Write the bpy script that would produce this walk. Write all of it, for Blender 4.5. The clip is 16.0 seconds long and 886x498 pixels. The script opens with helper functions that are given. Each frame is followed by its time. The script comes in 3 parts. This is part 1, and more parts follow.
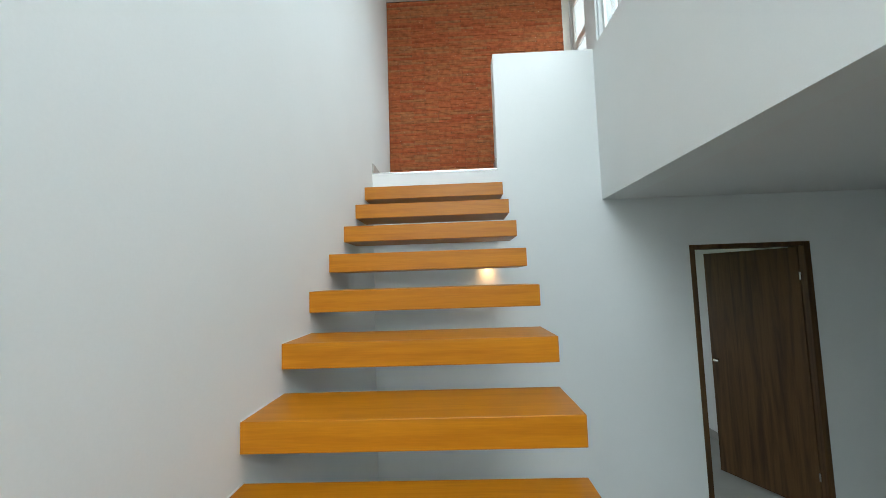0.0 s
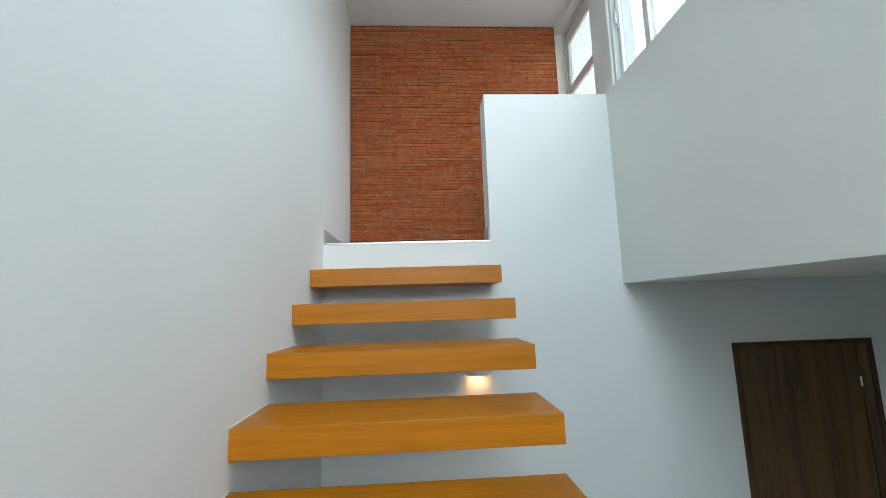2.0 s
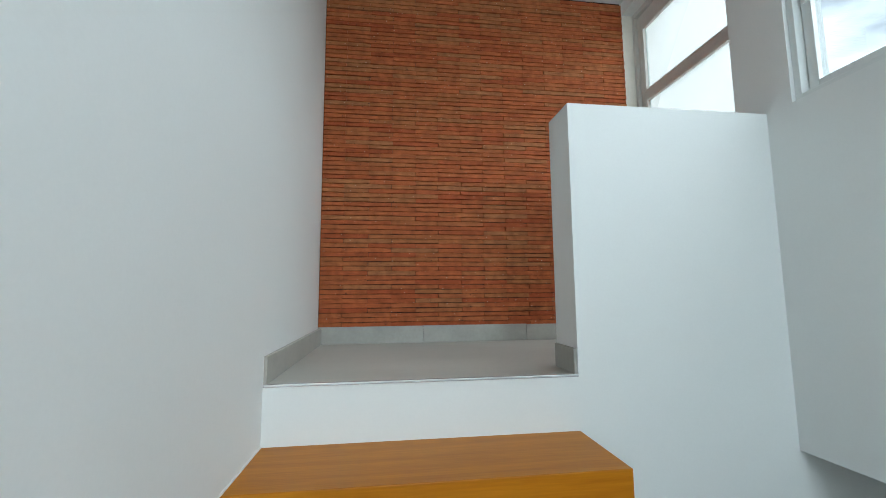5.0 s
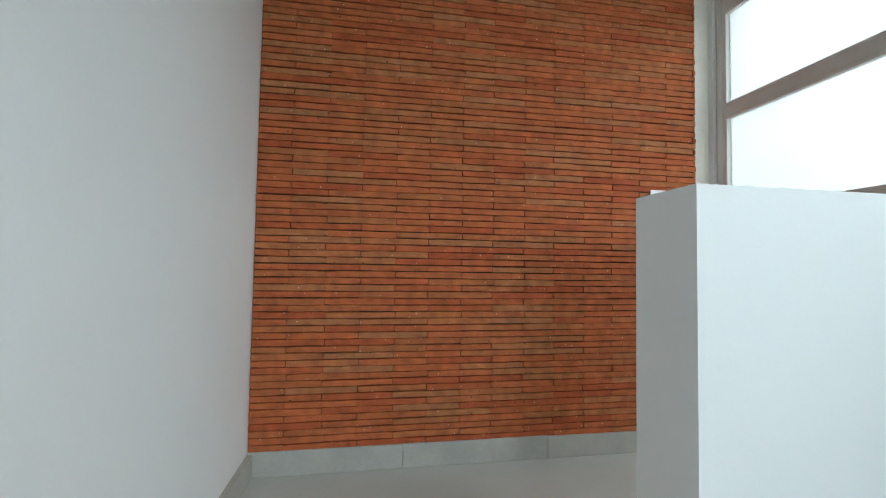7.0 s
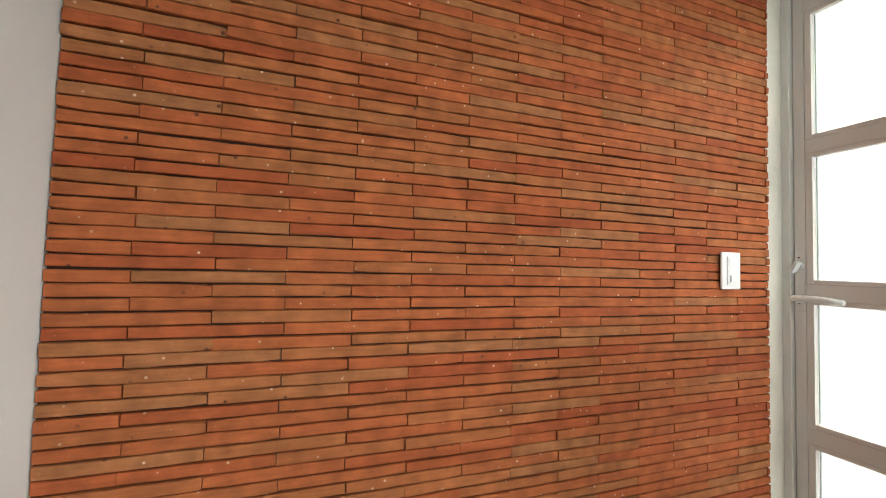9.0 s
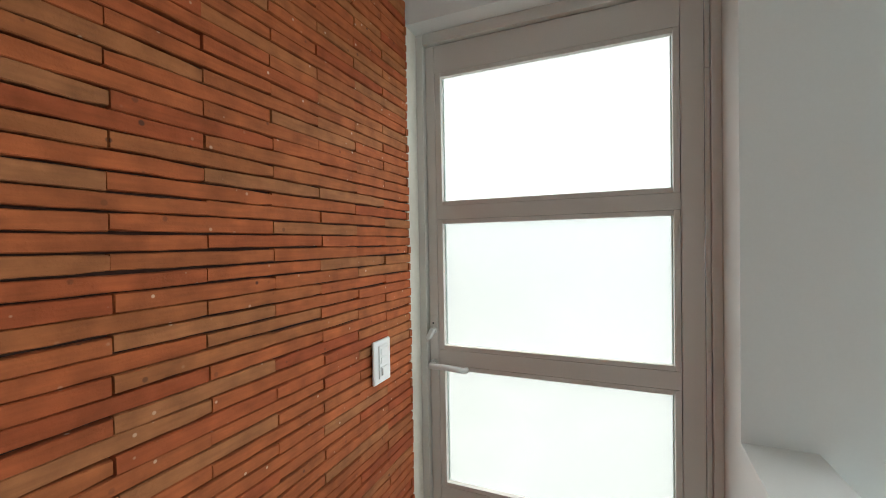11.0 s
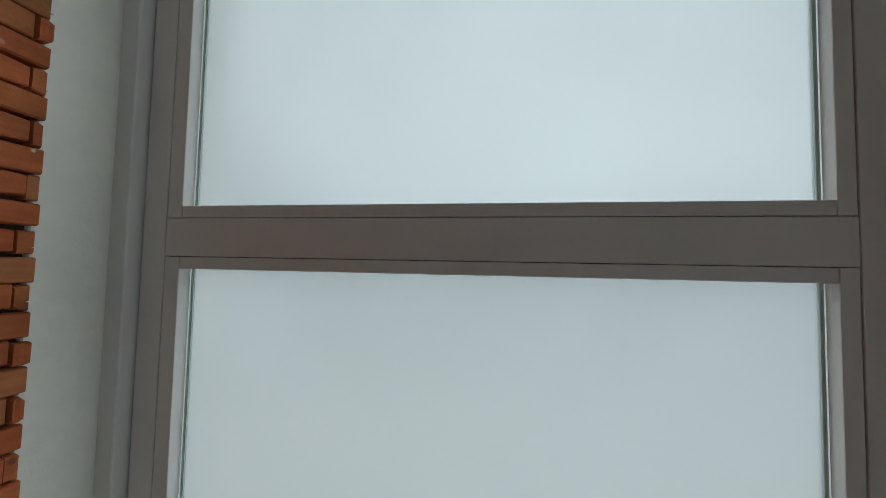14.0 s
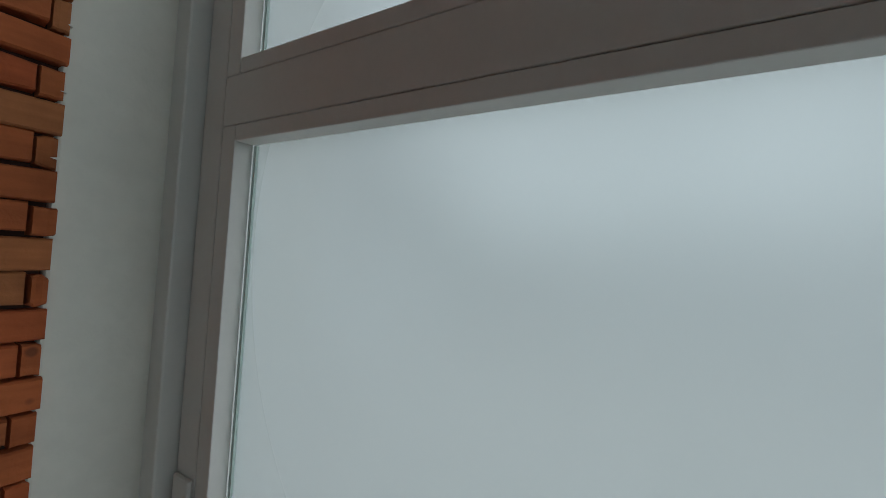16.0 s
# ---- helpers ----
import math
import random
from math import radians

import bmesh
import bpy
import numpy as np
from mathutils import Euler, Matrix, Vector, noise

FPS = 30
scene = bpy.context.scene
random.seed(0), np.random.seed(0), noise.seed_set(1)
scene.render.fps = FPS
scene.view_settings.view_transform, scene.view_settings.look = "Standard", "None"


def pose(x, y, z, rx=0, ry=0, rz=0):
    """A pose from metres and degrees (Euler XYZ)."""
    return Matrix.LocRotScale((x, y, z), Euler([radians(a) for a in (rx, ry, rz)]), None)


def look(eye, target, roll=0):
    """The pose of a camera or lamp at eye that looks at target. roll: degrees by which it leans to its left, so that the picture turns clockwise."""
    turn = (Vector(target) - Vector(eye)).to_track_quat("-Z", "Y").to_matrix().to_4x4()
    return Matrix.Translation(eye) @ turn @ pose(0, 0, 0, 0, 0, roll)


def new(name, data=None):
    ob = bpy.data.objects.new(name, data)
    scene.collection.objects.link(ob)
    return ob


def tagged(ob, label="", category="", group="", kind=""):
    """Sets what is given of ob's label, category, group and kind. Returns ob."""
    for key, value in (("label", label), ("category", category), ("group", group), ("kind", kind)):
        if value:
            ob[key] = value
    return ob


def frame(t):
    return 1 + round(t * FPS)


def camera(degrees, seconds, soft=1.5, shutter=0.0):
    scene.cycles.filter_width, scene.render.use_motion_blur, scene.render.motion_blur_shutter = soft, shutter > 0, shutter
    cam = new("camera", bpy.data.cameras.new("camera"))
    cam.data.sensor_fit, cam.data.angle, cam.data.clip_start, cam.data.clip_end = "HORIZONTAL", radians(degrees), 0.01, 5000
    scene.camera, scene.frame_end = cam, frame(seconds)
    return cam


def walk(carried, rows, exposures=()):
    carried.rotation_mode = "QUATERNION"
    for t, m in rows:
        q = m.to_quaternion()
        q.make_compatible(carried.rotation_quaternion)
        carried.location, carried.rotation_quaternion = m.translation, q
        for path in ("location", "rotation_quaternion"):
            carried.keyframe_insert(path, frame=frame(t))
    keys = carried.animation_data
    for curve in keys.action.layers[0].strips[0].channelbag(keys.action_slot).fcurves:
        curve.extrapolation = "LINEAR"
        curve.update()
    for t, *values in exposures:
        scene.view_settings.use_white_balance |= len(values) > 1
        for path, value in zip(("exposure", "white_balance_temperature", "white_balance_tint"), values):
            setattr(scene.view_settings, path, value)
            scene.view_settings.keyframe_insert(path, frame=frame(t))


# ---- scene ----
cam = camera(95.6, 16.0, soft=0.8)
PATH = [
    (0, (-0.007, -0.072, 1.838), (-0.069, 1.921, 1.992), -1.9),
    (0.5, (-0.059, 0.124, 1.971), (-0.048, 2.116, 2.159), -1.8),
    (1, (-0.053, 0.311, 2.046), (-0.002, 2.297, 2.272), -1.6),
    (1.5, (-0.053, 0.499, 2.198), (0.039, 2.48, 2.454), -1.7),
    (2, (-0.083, 0.685, 2.329), (0.033, 2.662, 2.604), -1.8),
    (2.5, (-0.074, 0.849, 2.402), (0.066, 2.824, 2.686), -1.9),
    (3, (-0.096, 1.021, 2.544), (0.071, 2.994, 2.823), -1.9),
    (3.5, (-0.158, 1.207, 2.659), (0.032, 3.18, 2.926), -1.6),
    (4, (-0.189, 1.401, 2.734), (0.024, 3.374, 2.989), -1.3),
    (4.5, (-0.229, 1.58, 2.887), (0.015, 3.551, 3.127), -0.9),
    (5, (-0.275, 1.78, 2.985), (-0.017, 3.751, 3.204), -0.4),
    (7.5, (-0.204, 2.641, 3.583), (0.153, 4.608, 3.649), 0.9),
    (8, (-0.25, 2.836, 3.609), (0.157, 4.792, 3.694), 0.6),
    (10.5, (-0.137, 3.455, 4.098), (1.403, 4.729, 4.074), 1.3),
    (11, (0.097, 3.481, 4.116), (1.939, 4.261, 4.085), -1.0),
    (11.5, (0.317, 3.521, 4.138), (2.284, 3.878, 4.185), -2.5),
    (12, (0.547, 3.564, 4.155), (2.537, 3.732, 4.27), -3.1),
    (12.5, (0.768, 3.536, 4.185), (2.718, 3.965, 4.296), -2.0),
    (13, (0.865, 3.602, 4.184), (2.801, 4.076, 4.359), -1.0),
    (13.5, (0.878, 3.579, 4.187), (2.789, 4.148, 4.341), 0.1),
    (14, (0.908, 3.61, 4.183), (2.873, 3.968, 4.287), 1.2),
    (14.5, (0.963, 3.685, 4.164), (2.957, 3.837, 4.195), 2.5),
    (15, (0.994, 3.668, 4.142), (2.945, 4.106, 4.118), 3.4),
    (15.5, (1.063, 3.676, 4.121), (2.84, 4.593, 4.102), 3.8),
    (16, (1.113, 3.653, 4.088), (2.822, 4.691, 4.129), 3.8),
]
walk(cam, [(t, look(eye, target, roll)) for t, eye, target, roll in PATH],
     exposures=((0.0, 3.6, 6050, 7), (2.0, 3.45, 5950, 7), (3.5, 3.3, 5900, 6), (5.0, 3.2, 5900, 6), (7.5, 3.4, 5900, 6), (8.0, 3.8, 6200, 9), (10.5, 3.7, 6900, 11),
                (11.0, 3.2, 6450, 8), (11.5, 2.8, 6100, 7), (12.0, 2.55, 6000, 6), (12.5, 2.35, 5950, 6), (13.5, 2.15, 5900, 6), (14.5, 2.1, 5800, 5), (15.0, 2.0, 5800, 5), (16.0, 1.8, 5800, 5)))
# power of the added front fill lamp
FRONT_FILL_W = 9.0

# ---------- light ----------
world = bpy.data.worlds.new("overcast_sky")
scene.world = world
world.use_nodes = True
wn, wl = world.node_tree.nodes, world.node_tree.links
wn.clear()
w_out = wn.new("ShaderNodeOutputWorld")
w_bg = wn.new("ShaderNodeBackground")
w_bg.inputs["Strength"].default_value = 1.0
w_sky = wn.new("ShaderNodeTexSky")
w_sky.sky_type, w_sky.sun_disc = "NISHITA", False
w_sky.sun_elevation, w_sky.sun_rotation = radians(42), radians(117)
w_scale = wn.new("ShaderNodeVectorMath")
w_scale.operation = "SCALE"
w_scale.inputs["Scale"].default_value = 0.10
w_tc = wn.new("ShaderNodeTexCoord")
w_map = wn.new("ShaderNodeMapping")
w_map.inputs["Scale"].default_value = (1.6, 1.6, 5.0)
w_map.inputs["Location"].default_value = (3.1, 0.7, 0.4)
w_noise = wn.new("ShaderNodeTexNoise")
w_noise.inputs["Scale"].default_value = 1.7
w_noise.inputs["Detail"].default_value = 8
w_noise.inputs["Roughness"].default_value = 0.55
w_ramp = wn.new("ShaderNodeValToRGB")
w_ramp.color_ramp.elements[0].position = 0.42
w_ramp.color_ramp.elements[0].color = (0.27, 0.275, 0.285, 1)
w_ramp.color_ramp.elements[1].position = 0.70
w_ramp.color_ramp.elements[1].color = (0.97, 0.97, 0.98, 1)
w_mix = wn.new("ShaderNodeMixRGB")
w_mix.inputs["Fac"].default_value = 0.95
wl.new(w_tc.outputs["Generated"], w_map.inputs["Vector"])
wl.new(w_map.outputs["Vector"], w_noise.inputs["Vector"])
wl.new(w_noise.outputs["Fac"], w_ramp.inputs["Fac"])
wl.new(w_sky.outputs["Color"], w_scale.inputs[0])
wl.new(w_scale.outputs["Vector"], w_mix.inputs["Color1"])
wl.new(w_ramp.outputs["Color"], w_mix.inputs["Color2"])
wl.new(w_mix.outputs["Color"], w_bg.inputs["Color"])
wl.new(w_bg.outputs["Background"], w_out.inputs["Surface"])

sun = new("sun", bpy.data.lights.new("sun", "SUN"))
sun.data.energy, sun.data.angle, sun.data.color = 1.5, radians(120), (1.0, 0.98, 0.95)
sun.matrix_world = look((0, 0, 30), (-30, 15, 0))

# added fill lamp behind the stair foot, set in an assumed front window
front_fill = new("added_front_fill", bpy.data.lights.new("added_front_fill", "AREA"))
front_fill.data.shape, front_fill.data.size, front_fill.data.size_y = "RECTANGLE", 1.4, 1.15
front_fill.data.energy, front_fill.data.color = FRONT_FILL_W, (0.88, 0.98, 1.0)
front_fill.matrix_world = look((0.25, -3.55, 4.12), (0.25, 0, 3.9))


# ---------- materials ----------
def material(name, base, rough=0.5, metal=0.0, vary=0.06, scale=6.0, fine=90.0, bump=0.05, spec=0.5, second=None, stretch=(1, 1, 1)):
    """A painted or solid surface: colour drift at two scales and a fine relief."""
    m = bpy.data.materials.new(name)
    m.use_nodes = True
    n, l = m.node_tree.nodes, m.node_tree.links
    b = n["Principled BSDF"]
    tc, mp = n.new("ShaderNodeTexCoord"), n.new("ShaderNodeMapping")
    mp.inputs["Scale"].default_value = stretch
    geo = n.new("ShaderNodeNewGeometry")
    l.new(geo.outputs["Position"], mp.inputs["Vector"])
    big, small = n.new("ShaderNodeTexNoise"), n.new("ShaderNodeTexNoise")
    big.inputs["Scale"].default_value, big.inputs["Detail"].default_value = scale, 5
    small.inputs["Scale"].default_value, small.inputs["Detail"].default_value = fine, 3
    l.new(mp.outputs["Vector"], big.inputs["Vector"])
    l.new(mp.outputs["Vector"], small.inputs["Vector"])
    ramp = n.new("ShaderNodeValToRGB")
    two = second or tuple(c * (1 - 2 * vary) for c in base)
    ramp.color_ramp.elements[0].position, ramp.color_ramp.elements[1].position = 0.3, 0.7
    ramp.color_ramp.elements[0].color = (*two, 1)
    ramp.color_ramp.elements[1].color = (*base, 1)
    mix = n.new("ShaderNodeMixRGB")
    mix.blend_type, mix.inputs["Fac"].default_value = "MULTIPLY", min(1.0, vary * 3)
    l.new(big.outputs["Fac"], ramp.inputs["Fac"])
    l.new(ramp.outputs["Color"], mix.inputs["Color1"])
    l.new(small.outputs["Fac"], mix.inputs["Color2"])
    l.new(mix.outputs["Color"], b.inputs["Base Color"])
    rr = n.new("ShaderNodeMapRange")
    rr.inputs["To Min"].default_value, rr.inputs["To Max"].default_value = max(0.02, rough - 0.08), min(1, rough + 0.08)
    l.new(big.outputs["Fac"], rr.inputs["Value"])
    l.new(rr.outputs["Result"], b.inputs["Roughness"])
    b.inputs["Metallic"].default_value = metal
    b.inputs["Specular IOR Level"].default_value = spec
    if bump:
        bp = n.new("ShaderNodeBump")
        bp.inputs["Strength"].default_value, bp.inputs["Distance"].default_value = bump, 0.004
        l.new(small.outputs["Fac"], bp.inputs["Height"])
        l.new(bp.outputs["Normal"], b.inputs["Normal"])
    return m


def wood(name, light, dark, grain=(1.2, 22, 22), rough=0.35, scale=2.2):
    """Veneered timber with long streaks and pores."""
    m = bpy.data.materials.new(name)
    m.use_nodes = True
    n, l = m.node_tree.nodes, m.node_tree.links
    b = n["Principled BSDF"]
    geo, mp, info = n.new("ShaderNodeNewGeometry"), n.new("ShaderNodeMapping"), n.new("ShaderNodeObjectInfo")
    mp.inputs["Scale"].default_value = grain
    off = n.new("ShaderNodeVectorMath")
    off.operation = "ADD"
    sc = n.new("ShaderNodeMath")
    sc.operation, sc.inputs[1].default_value = "MULTIPLY", 17.0
    l.new(info.outputs["Random"], sc.inputs[0])
    l.new(geo.outputs["Position"], mp.inputs["Vector"])
    l.new(mp.outputs["Vector"], off.inputs[0])
    l.new(sc.outputs["Value"], off.inputs[1])
    a, c, d = (n.new("ShaderNodeTexNoise") for _ in range(3))
    a.inputs["Scale"].default_value, a.inputs["Detail"].default_value, a.inputs["Distortion"].default_value = scale, 6, 0.6
    c.inputs["Scale"].default_value, c.inputs["Detail"].default_value = scale * 6, 4
    d.inputs["Scale"].default_value, d.inputs["Detail"].default_value = 1.1, 2
    for t in (a, c, d):
        l.new(off.outputs["Vector"], t.inputs["Vector"])
    ramp = n.new("ShaderNodeValToRGB")
    ramp.color_ramp.elements[0].position, ramp.color_ramp.elements[1].position = 0.32, 0.62
    ramp.color_ramp.elements[0].color, ramp.color_ramp.elements[1].color = (*dark, 1), (*light, 1)
    l.new(a.outputs["Fac"], ramp.inputs["Fac"])
    mix = n.new("ShaderNodeMixRGB")
    mix.blend_type, mix.inputs["Fac"].default_value = "OVERLAY", 0.18
    l.new(ramp.outputs["Color"], mix.inputs["Color1"])
    l.new(c.outputs["Fac"], mix.inputs["Color2"])
    l.new(mix.outputs["Color"], b.inputs["Base Color"])
    b.inputs["Roughness"].default_value = rough
    bp = n.new("ShaderNodeBump")
    bp.inputs["Strength"].default_value, bp.inputs["Distance"].default_value = 0.06, 0.002
    l.new(c.outputs["Fac"], bp.inputs["Height"])
    l.new(bp.outputs["Normal"], b.inputs["Normal"])
    return m


def brick_material(name, per_island=False):
    """Fired thin clay brick: red to tan pieces, white lime specks, small dark pits."""
    m = bpy.data.materials.new(name)
    m.use_nodes = True
    n, l = m.node_tree.nodes, m.node_tree.links
    b = n["Principled BSDF"]
    geo, info = n.new("ShaderNodeNewGeometry"), n.new("ShaderNodeObjectInfo")
    rnd = geo.outputs["Random Per Island"] if per_island else info.outputs["Random"]
    ramp = n.new("ShaderNodeValToRGB")
    cols = [(0.0, (0.33, 0.071, 0.024)), (0.25, (0.40, 0.106, 0.035)), (0.52, (0.37, 0.102, 0.034)), (0.74, (0.365, 0.119, 0.041)), (0.89, (0.355, 0.129, 0.048)), (1.0, (0.345, 0.133, 0.053))]
    while len(ramp.color_ramp.elements) < len(cols):
        ramp.color_ramp.elements.new(0.5)
    for e, (p, col) in zip(ramp.color_ramp.elements, cols):
        e.position, e.color = p, (*col, 1)
    l.new(rnd, ramp.inputs["Fac"])
    cloud, grit = n.new("ShaderNodeTexNoise"), n.new("ShaderNodeTexNoise")
    cloud.inputs["Scale"].default_value, cloud.inputs["Detail"].default_value = 24, 6
    grit.inputs["Scale"].default_value, grit.inputs["Detail"].default_value = 260, 4
    vor, pit = n.new("ShaderNodeTexVoronoi"), n.new("ShaderNodeTexVoronoi")
    vor.inputs["Scale"].default_value, pit.inputs["Scale"].default_value = 42, 27
    for t in (cloud, grit, vor, pit):
        l.new(geo.outputs["Position"], t.inputs["Vector"])
    cr = n.new("ShaderNodeMapRange")
    cr.inputs["From Min"].default_value, cr.inputs["From Max"].default_value = 0.3, 0.7
    cr.inputs["To Min"].default_value, cr.inputs["To Max"].default_value = 0.74, 1.18
    l.new(cloud.outputs["Fac"], cr.inputs["Value"])
    streak, smap, sr, both = n.new("ShaderNodeTexNoise"), n.new("ShaderNodeMapping"), n.new("ShaderNodeMapRange"), n.new("ShaderNodeMath")
    smap.inputs["Scale"].default_value = (16, 60, 170)
    streak.inputs["Scale"].default_value, streak.inputs["Detail"].default_value = 1.0, 4
    l.new(geo.outputs["Position"], smap.inputs["Vector"])
    l.new(smap.outputs["Vector"], streak.inputs["Vector"])
    sr.inputs["From Min"].default_value, sr.inputs["From Max"].default_value = 0.3, 0.7
    sr.inputs["To Min"].default_value, sr.inputs["To Max"].default_value = 0.86, 1.1
    l.new(streak.outputs["Fac"], sr.inputs["Value"])
    both.operation = "MULTIPLY"
    l.new(cr.outputs["Result"], both.inputs[0])
    l.new(sr.outputs["Result"], both.inputs[1])
    mul = n.new("ShaderNodeVectorMath")
    mul.operation = "SCALE"
    l.new(ramp.outputs["Color"], mul.inputs[0])
    l.new(both.outputs["Value"], mul.inputs["Scale"])

    def dots(tex, below, colour, src):
        lt = n.new("ShaderNodeMapRange")
        lt.inputs["From Min"].default_value, lt.inputs["From Max"].default_value = below, below * 0.6
        l.new(tex.outputs["Distance"], lt.inputs["Value"])
        sep, few, on = n.new("ShaderNodeSeparateColor"), n.new("ShaderNodeMapRange"), n.new("ShaderNodeMath")
        l.new(tex.outputs["Color"], sep.inputs["Color"])
        few.inputs["From Min"].default_value, few.inputs["From Max"].default_value = 0.55, 0.95
        l.new(sep.outputs["Red"], few.inputs["Value"])
        on.operation = "MULTIPLY"
        l.new(lt.outputs["Result"], on.inputs[0])
        l.new(few.outputs["Result"], on.inputs[1])
        mx = n.new("ShaderNodeMixRGB")
        mx.inputs["Color2"].default_value = (*colour, 1)
        l.new(on.outputs["Value"], mx.inputs["Fac"])
        l.new(src, mx.inputs["Color1"])
        return mx.outputs["Color"]

    col = dots(vor, 0.14, (0.62, 0.42, 0.30), mul.outputs["Vector"])
    col = dots(pit, 0.13, (0.10, 0.035, 0.02), col)
    l.new(col, b.inputs["Base Color"])
    b.inputs["Roughness"].default_value = 0.85
    b.inputs["Specular IOR Level"].default_value = 0.25
    bp = n.new("ShaderNodeBump")
    bp.inputs["Strength"].default_value, bp.inputs["Distance"].default_value = 0.4, 0.002
    l.new(grit.outputs["Fac"], bp.inputs["Height"])
    l.new(bp.outputs["Normal"], b.inputs["Normal"])
    return m


def sheen(n, l):
    """A mirror share that grows towards grazing views, the same from both sides."""
    lw, pw, ma = n.new("ShaderNodeLayerWeight"), n.new("ShaderNodeMath"), n.new("ShaderNodeMath")
    lw.inputs["Blend"].default_value = 0.5
    pw.operation, pw.inputs[1].default_value = "POWER", 4.0
    ma.operation, ma.inputs[1].default_value, ma.inputs[2].default_value = "MULTIPLY_ADD", 0.6, 0.04
    l.new(lw.outputs["Facing"], pw.inputs[0])
    l.new(pw.outputs["Value"], ma.inputs[0])
    return ma.outputs["Value"]


def clear_glass(name, tint=(0.52, 0.55, 0.555)):
    m = bpy.data.materials.new(name)
    m.use_nodes = True
    n, l = m.node_tree.nodes, m.node_tree.links
    n.remove(n["Principled BSDF"])
    tr, gl, mx = n.new("ShaderNodeBsdfTransparent"), n.new("ShaderNodeBsdfGlossy"), n.new("ShaderNodeMixShader")
    tr.inputs["Color"].default_value = (*tint, 1)
    gl.inputs["Roughness"].default_value = 0.01
    l.new(sheen(n, l), mx.inputs["Fac"])
    l.new(tr.outputs["BSDF"], mx.inputs[1])
    l.new(gl.outputs["BSDF"], mx.inputs[2])
    l.new(mx.outputs["Shader"], n["Material Output"].inputs["Surface"])
    return m


def frosted_glass(name):
    """Acid-etched pane: scatters the daylight that falls on its far side, with faint smears."""
    m = bpy.data.materials.new(name)
    m.use_nodes = True
    n, l = m.node_tree.nodes, m.node_tree.links
    n.remove(n["Principled BSDF"])
    geo, noise_tex, ramp = n.new("ShaderNodeNewGeometry"), n.new("ShaderNodeTexNoise"), n.new("ShaderNodeValToRGB")
    noise_tex.inputs["Scale"].default_value, noise_tex.inputs["Detail"].default_value, noise_tex.inputs["Distortion"].default_value = 2.2, 7, 1.2
    ramp.color_ramp.elements[0].color, ramp.color_ramp.elements[1].color = (0.226, 0.247, 0.243, 1), (0.246, 0.267, 0.264, 1)
    l.new(geo.outputs["Position"], noise_tex.inputs["Vector"])
    ramp.color_ramp.elements[0].position, ramp.color_ramp.elements[1].position = 0.28, 0.72
    l.new(noise_tex.outputs["Fac"], ramp.inputs["Fac"])
    tl, df, gl = n.new("ShaderNodeBsdfTranslucent"), n.new("ShaderNodeBsdfDiffuse"), n.new("ShaderNodeBsdfGlossy")
    rf, m0 = n.new("ShaderNodeBsdfRefraction"), n.new("ShaderNodeMixShader")
    rf.inputs["Roughness"].default_value, rf.inputs["IOR"].default_value = 0.85, 1.2
    m0.inputs["Fac"].default_value = 0.25
    l.new(ramp.outputs["Color"], rf.inputs["Color"])
    l.new(tl.outputs["BSDF"], m0.inputs[1])
    l.new(rf.outputs["BSDF"], m0.inputs[2])
    gl.inputs["Roughness"].default_value = 0.3
    m1, m2 = n.new("ShaderNodeMixShader"), n.new("ShaderNodeMixShader")
    m1.inputs["Fac"].default_value = 0.12
    l.new(ramp.outputs["Color"], tl.inputs["Color"])
    l.new(ramp.outputs["Color"], df.inputs["Color"])
    l.new(m0.outputs["Shader"], m1.inputs[1])
    l.new(df.outputs["BSDF"], m1.inputs[2])
    l.new(sheen(n, l), m2.inputs["Fac"])
    l.new(m1.outputs["Shader"], m2.inputs[1])
    l.new(gl.outputs["BSDF"], m2.inputs[2])
    l.new(m2.outputs["Shader"], n["Material Output"].inputs["Surface"])
    return m


def leaf_material(name, a, c):
    return material(name, a, rough=0.7, vary=0.15, scale=1.2, fine=12, bump=0, second=c)


PAINT = material("white_wall_paint", (0.80, 0.82, 0.81), rough=0.72, vary=0.012, scale=2.5, fine=140, bump=0.035, spec=0.3)
CEIL = material("white_ceiling_paint", (0.80, 0.80, 0.79), rough=0.8, vary=0.012, scale=2, fine=120, bump=0.1, spec=0.2)
PLASTER = material("trowelled_white_plaster", (0.82, 0.785, 0.70), rough=0.8, vary=0.04, scale=9, fine=60, bump=0.4, spec=0.2)
TILE = material("grey_porcelain_tile", (0.50, 0.505, 0.468), rough=0.42, vary=0.03, scale=2.2, fine=60, bump=0.02, second=(0.425, 0.43, 0.395), stretch=(1, 1.6, 1))
SKIRT = material("grey_tile_skirting", (0.43, 0.42, 0.38), rough=0.4, vary=0.06, scale=7, fine=60, bump=0.02, second=(0.34, 0.335, 0.305))
GROUT = material("tile_grout", (0.30, 0.29, 0.27), rough=0.9)
MORTAR = material("dark_joint_mortar", (0.050, 0.018, 0.010), rough=0.95, vary=0.1, fine=120, bump=0.3)
BRICK = brick_material("thin_clay_brick")
BRICK_FIELD = brick_material("thin_clay_brick_field", True)
TREAD = wood("honey_varnished_pine", (0.46, 0.170, 0.004), (0.385, 0.134, 0.003), (1.3, 20, 24), 0.40, 1.6)
TREAD.node_tree.nodes["Principled BSDF"].inputs["Specular IOR Level"].default_value = 0.25
WALNUT = wood("dark_walnut_veneer", (0.115, 0.061, 0.022), (0.058, 0.029, 0.0105), (14, 14, 0.9), 0.5, 1.5)
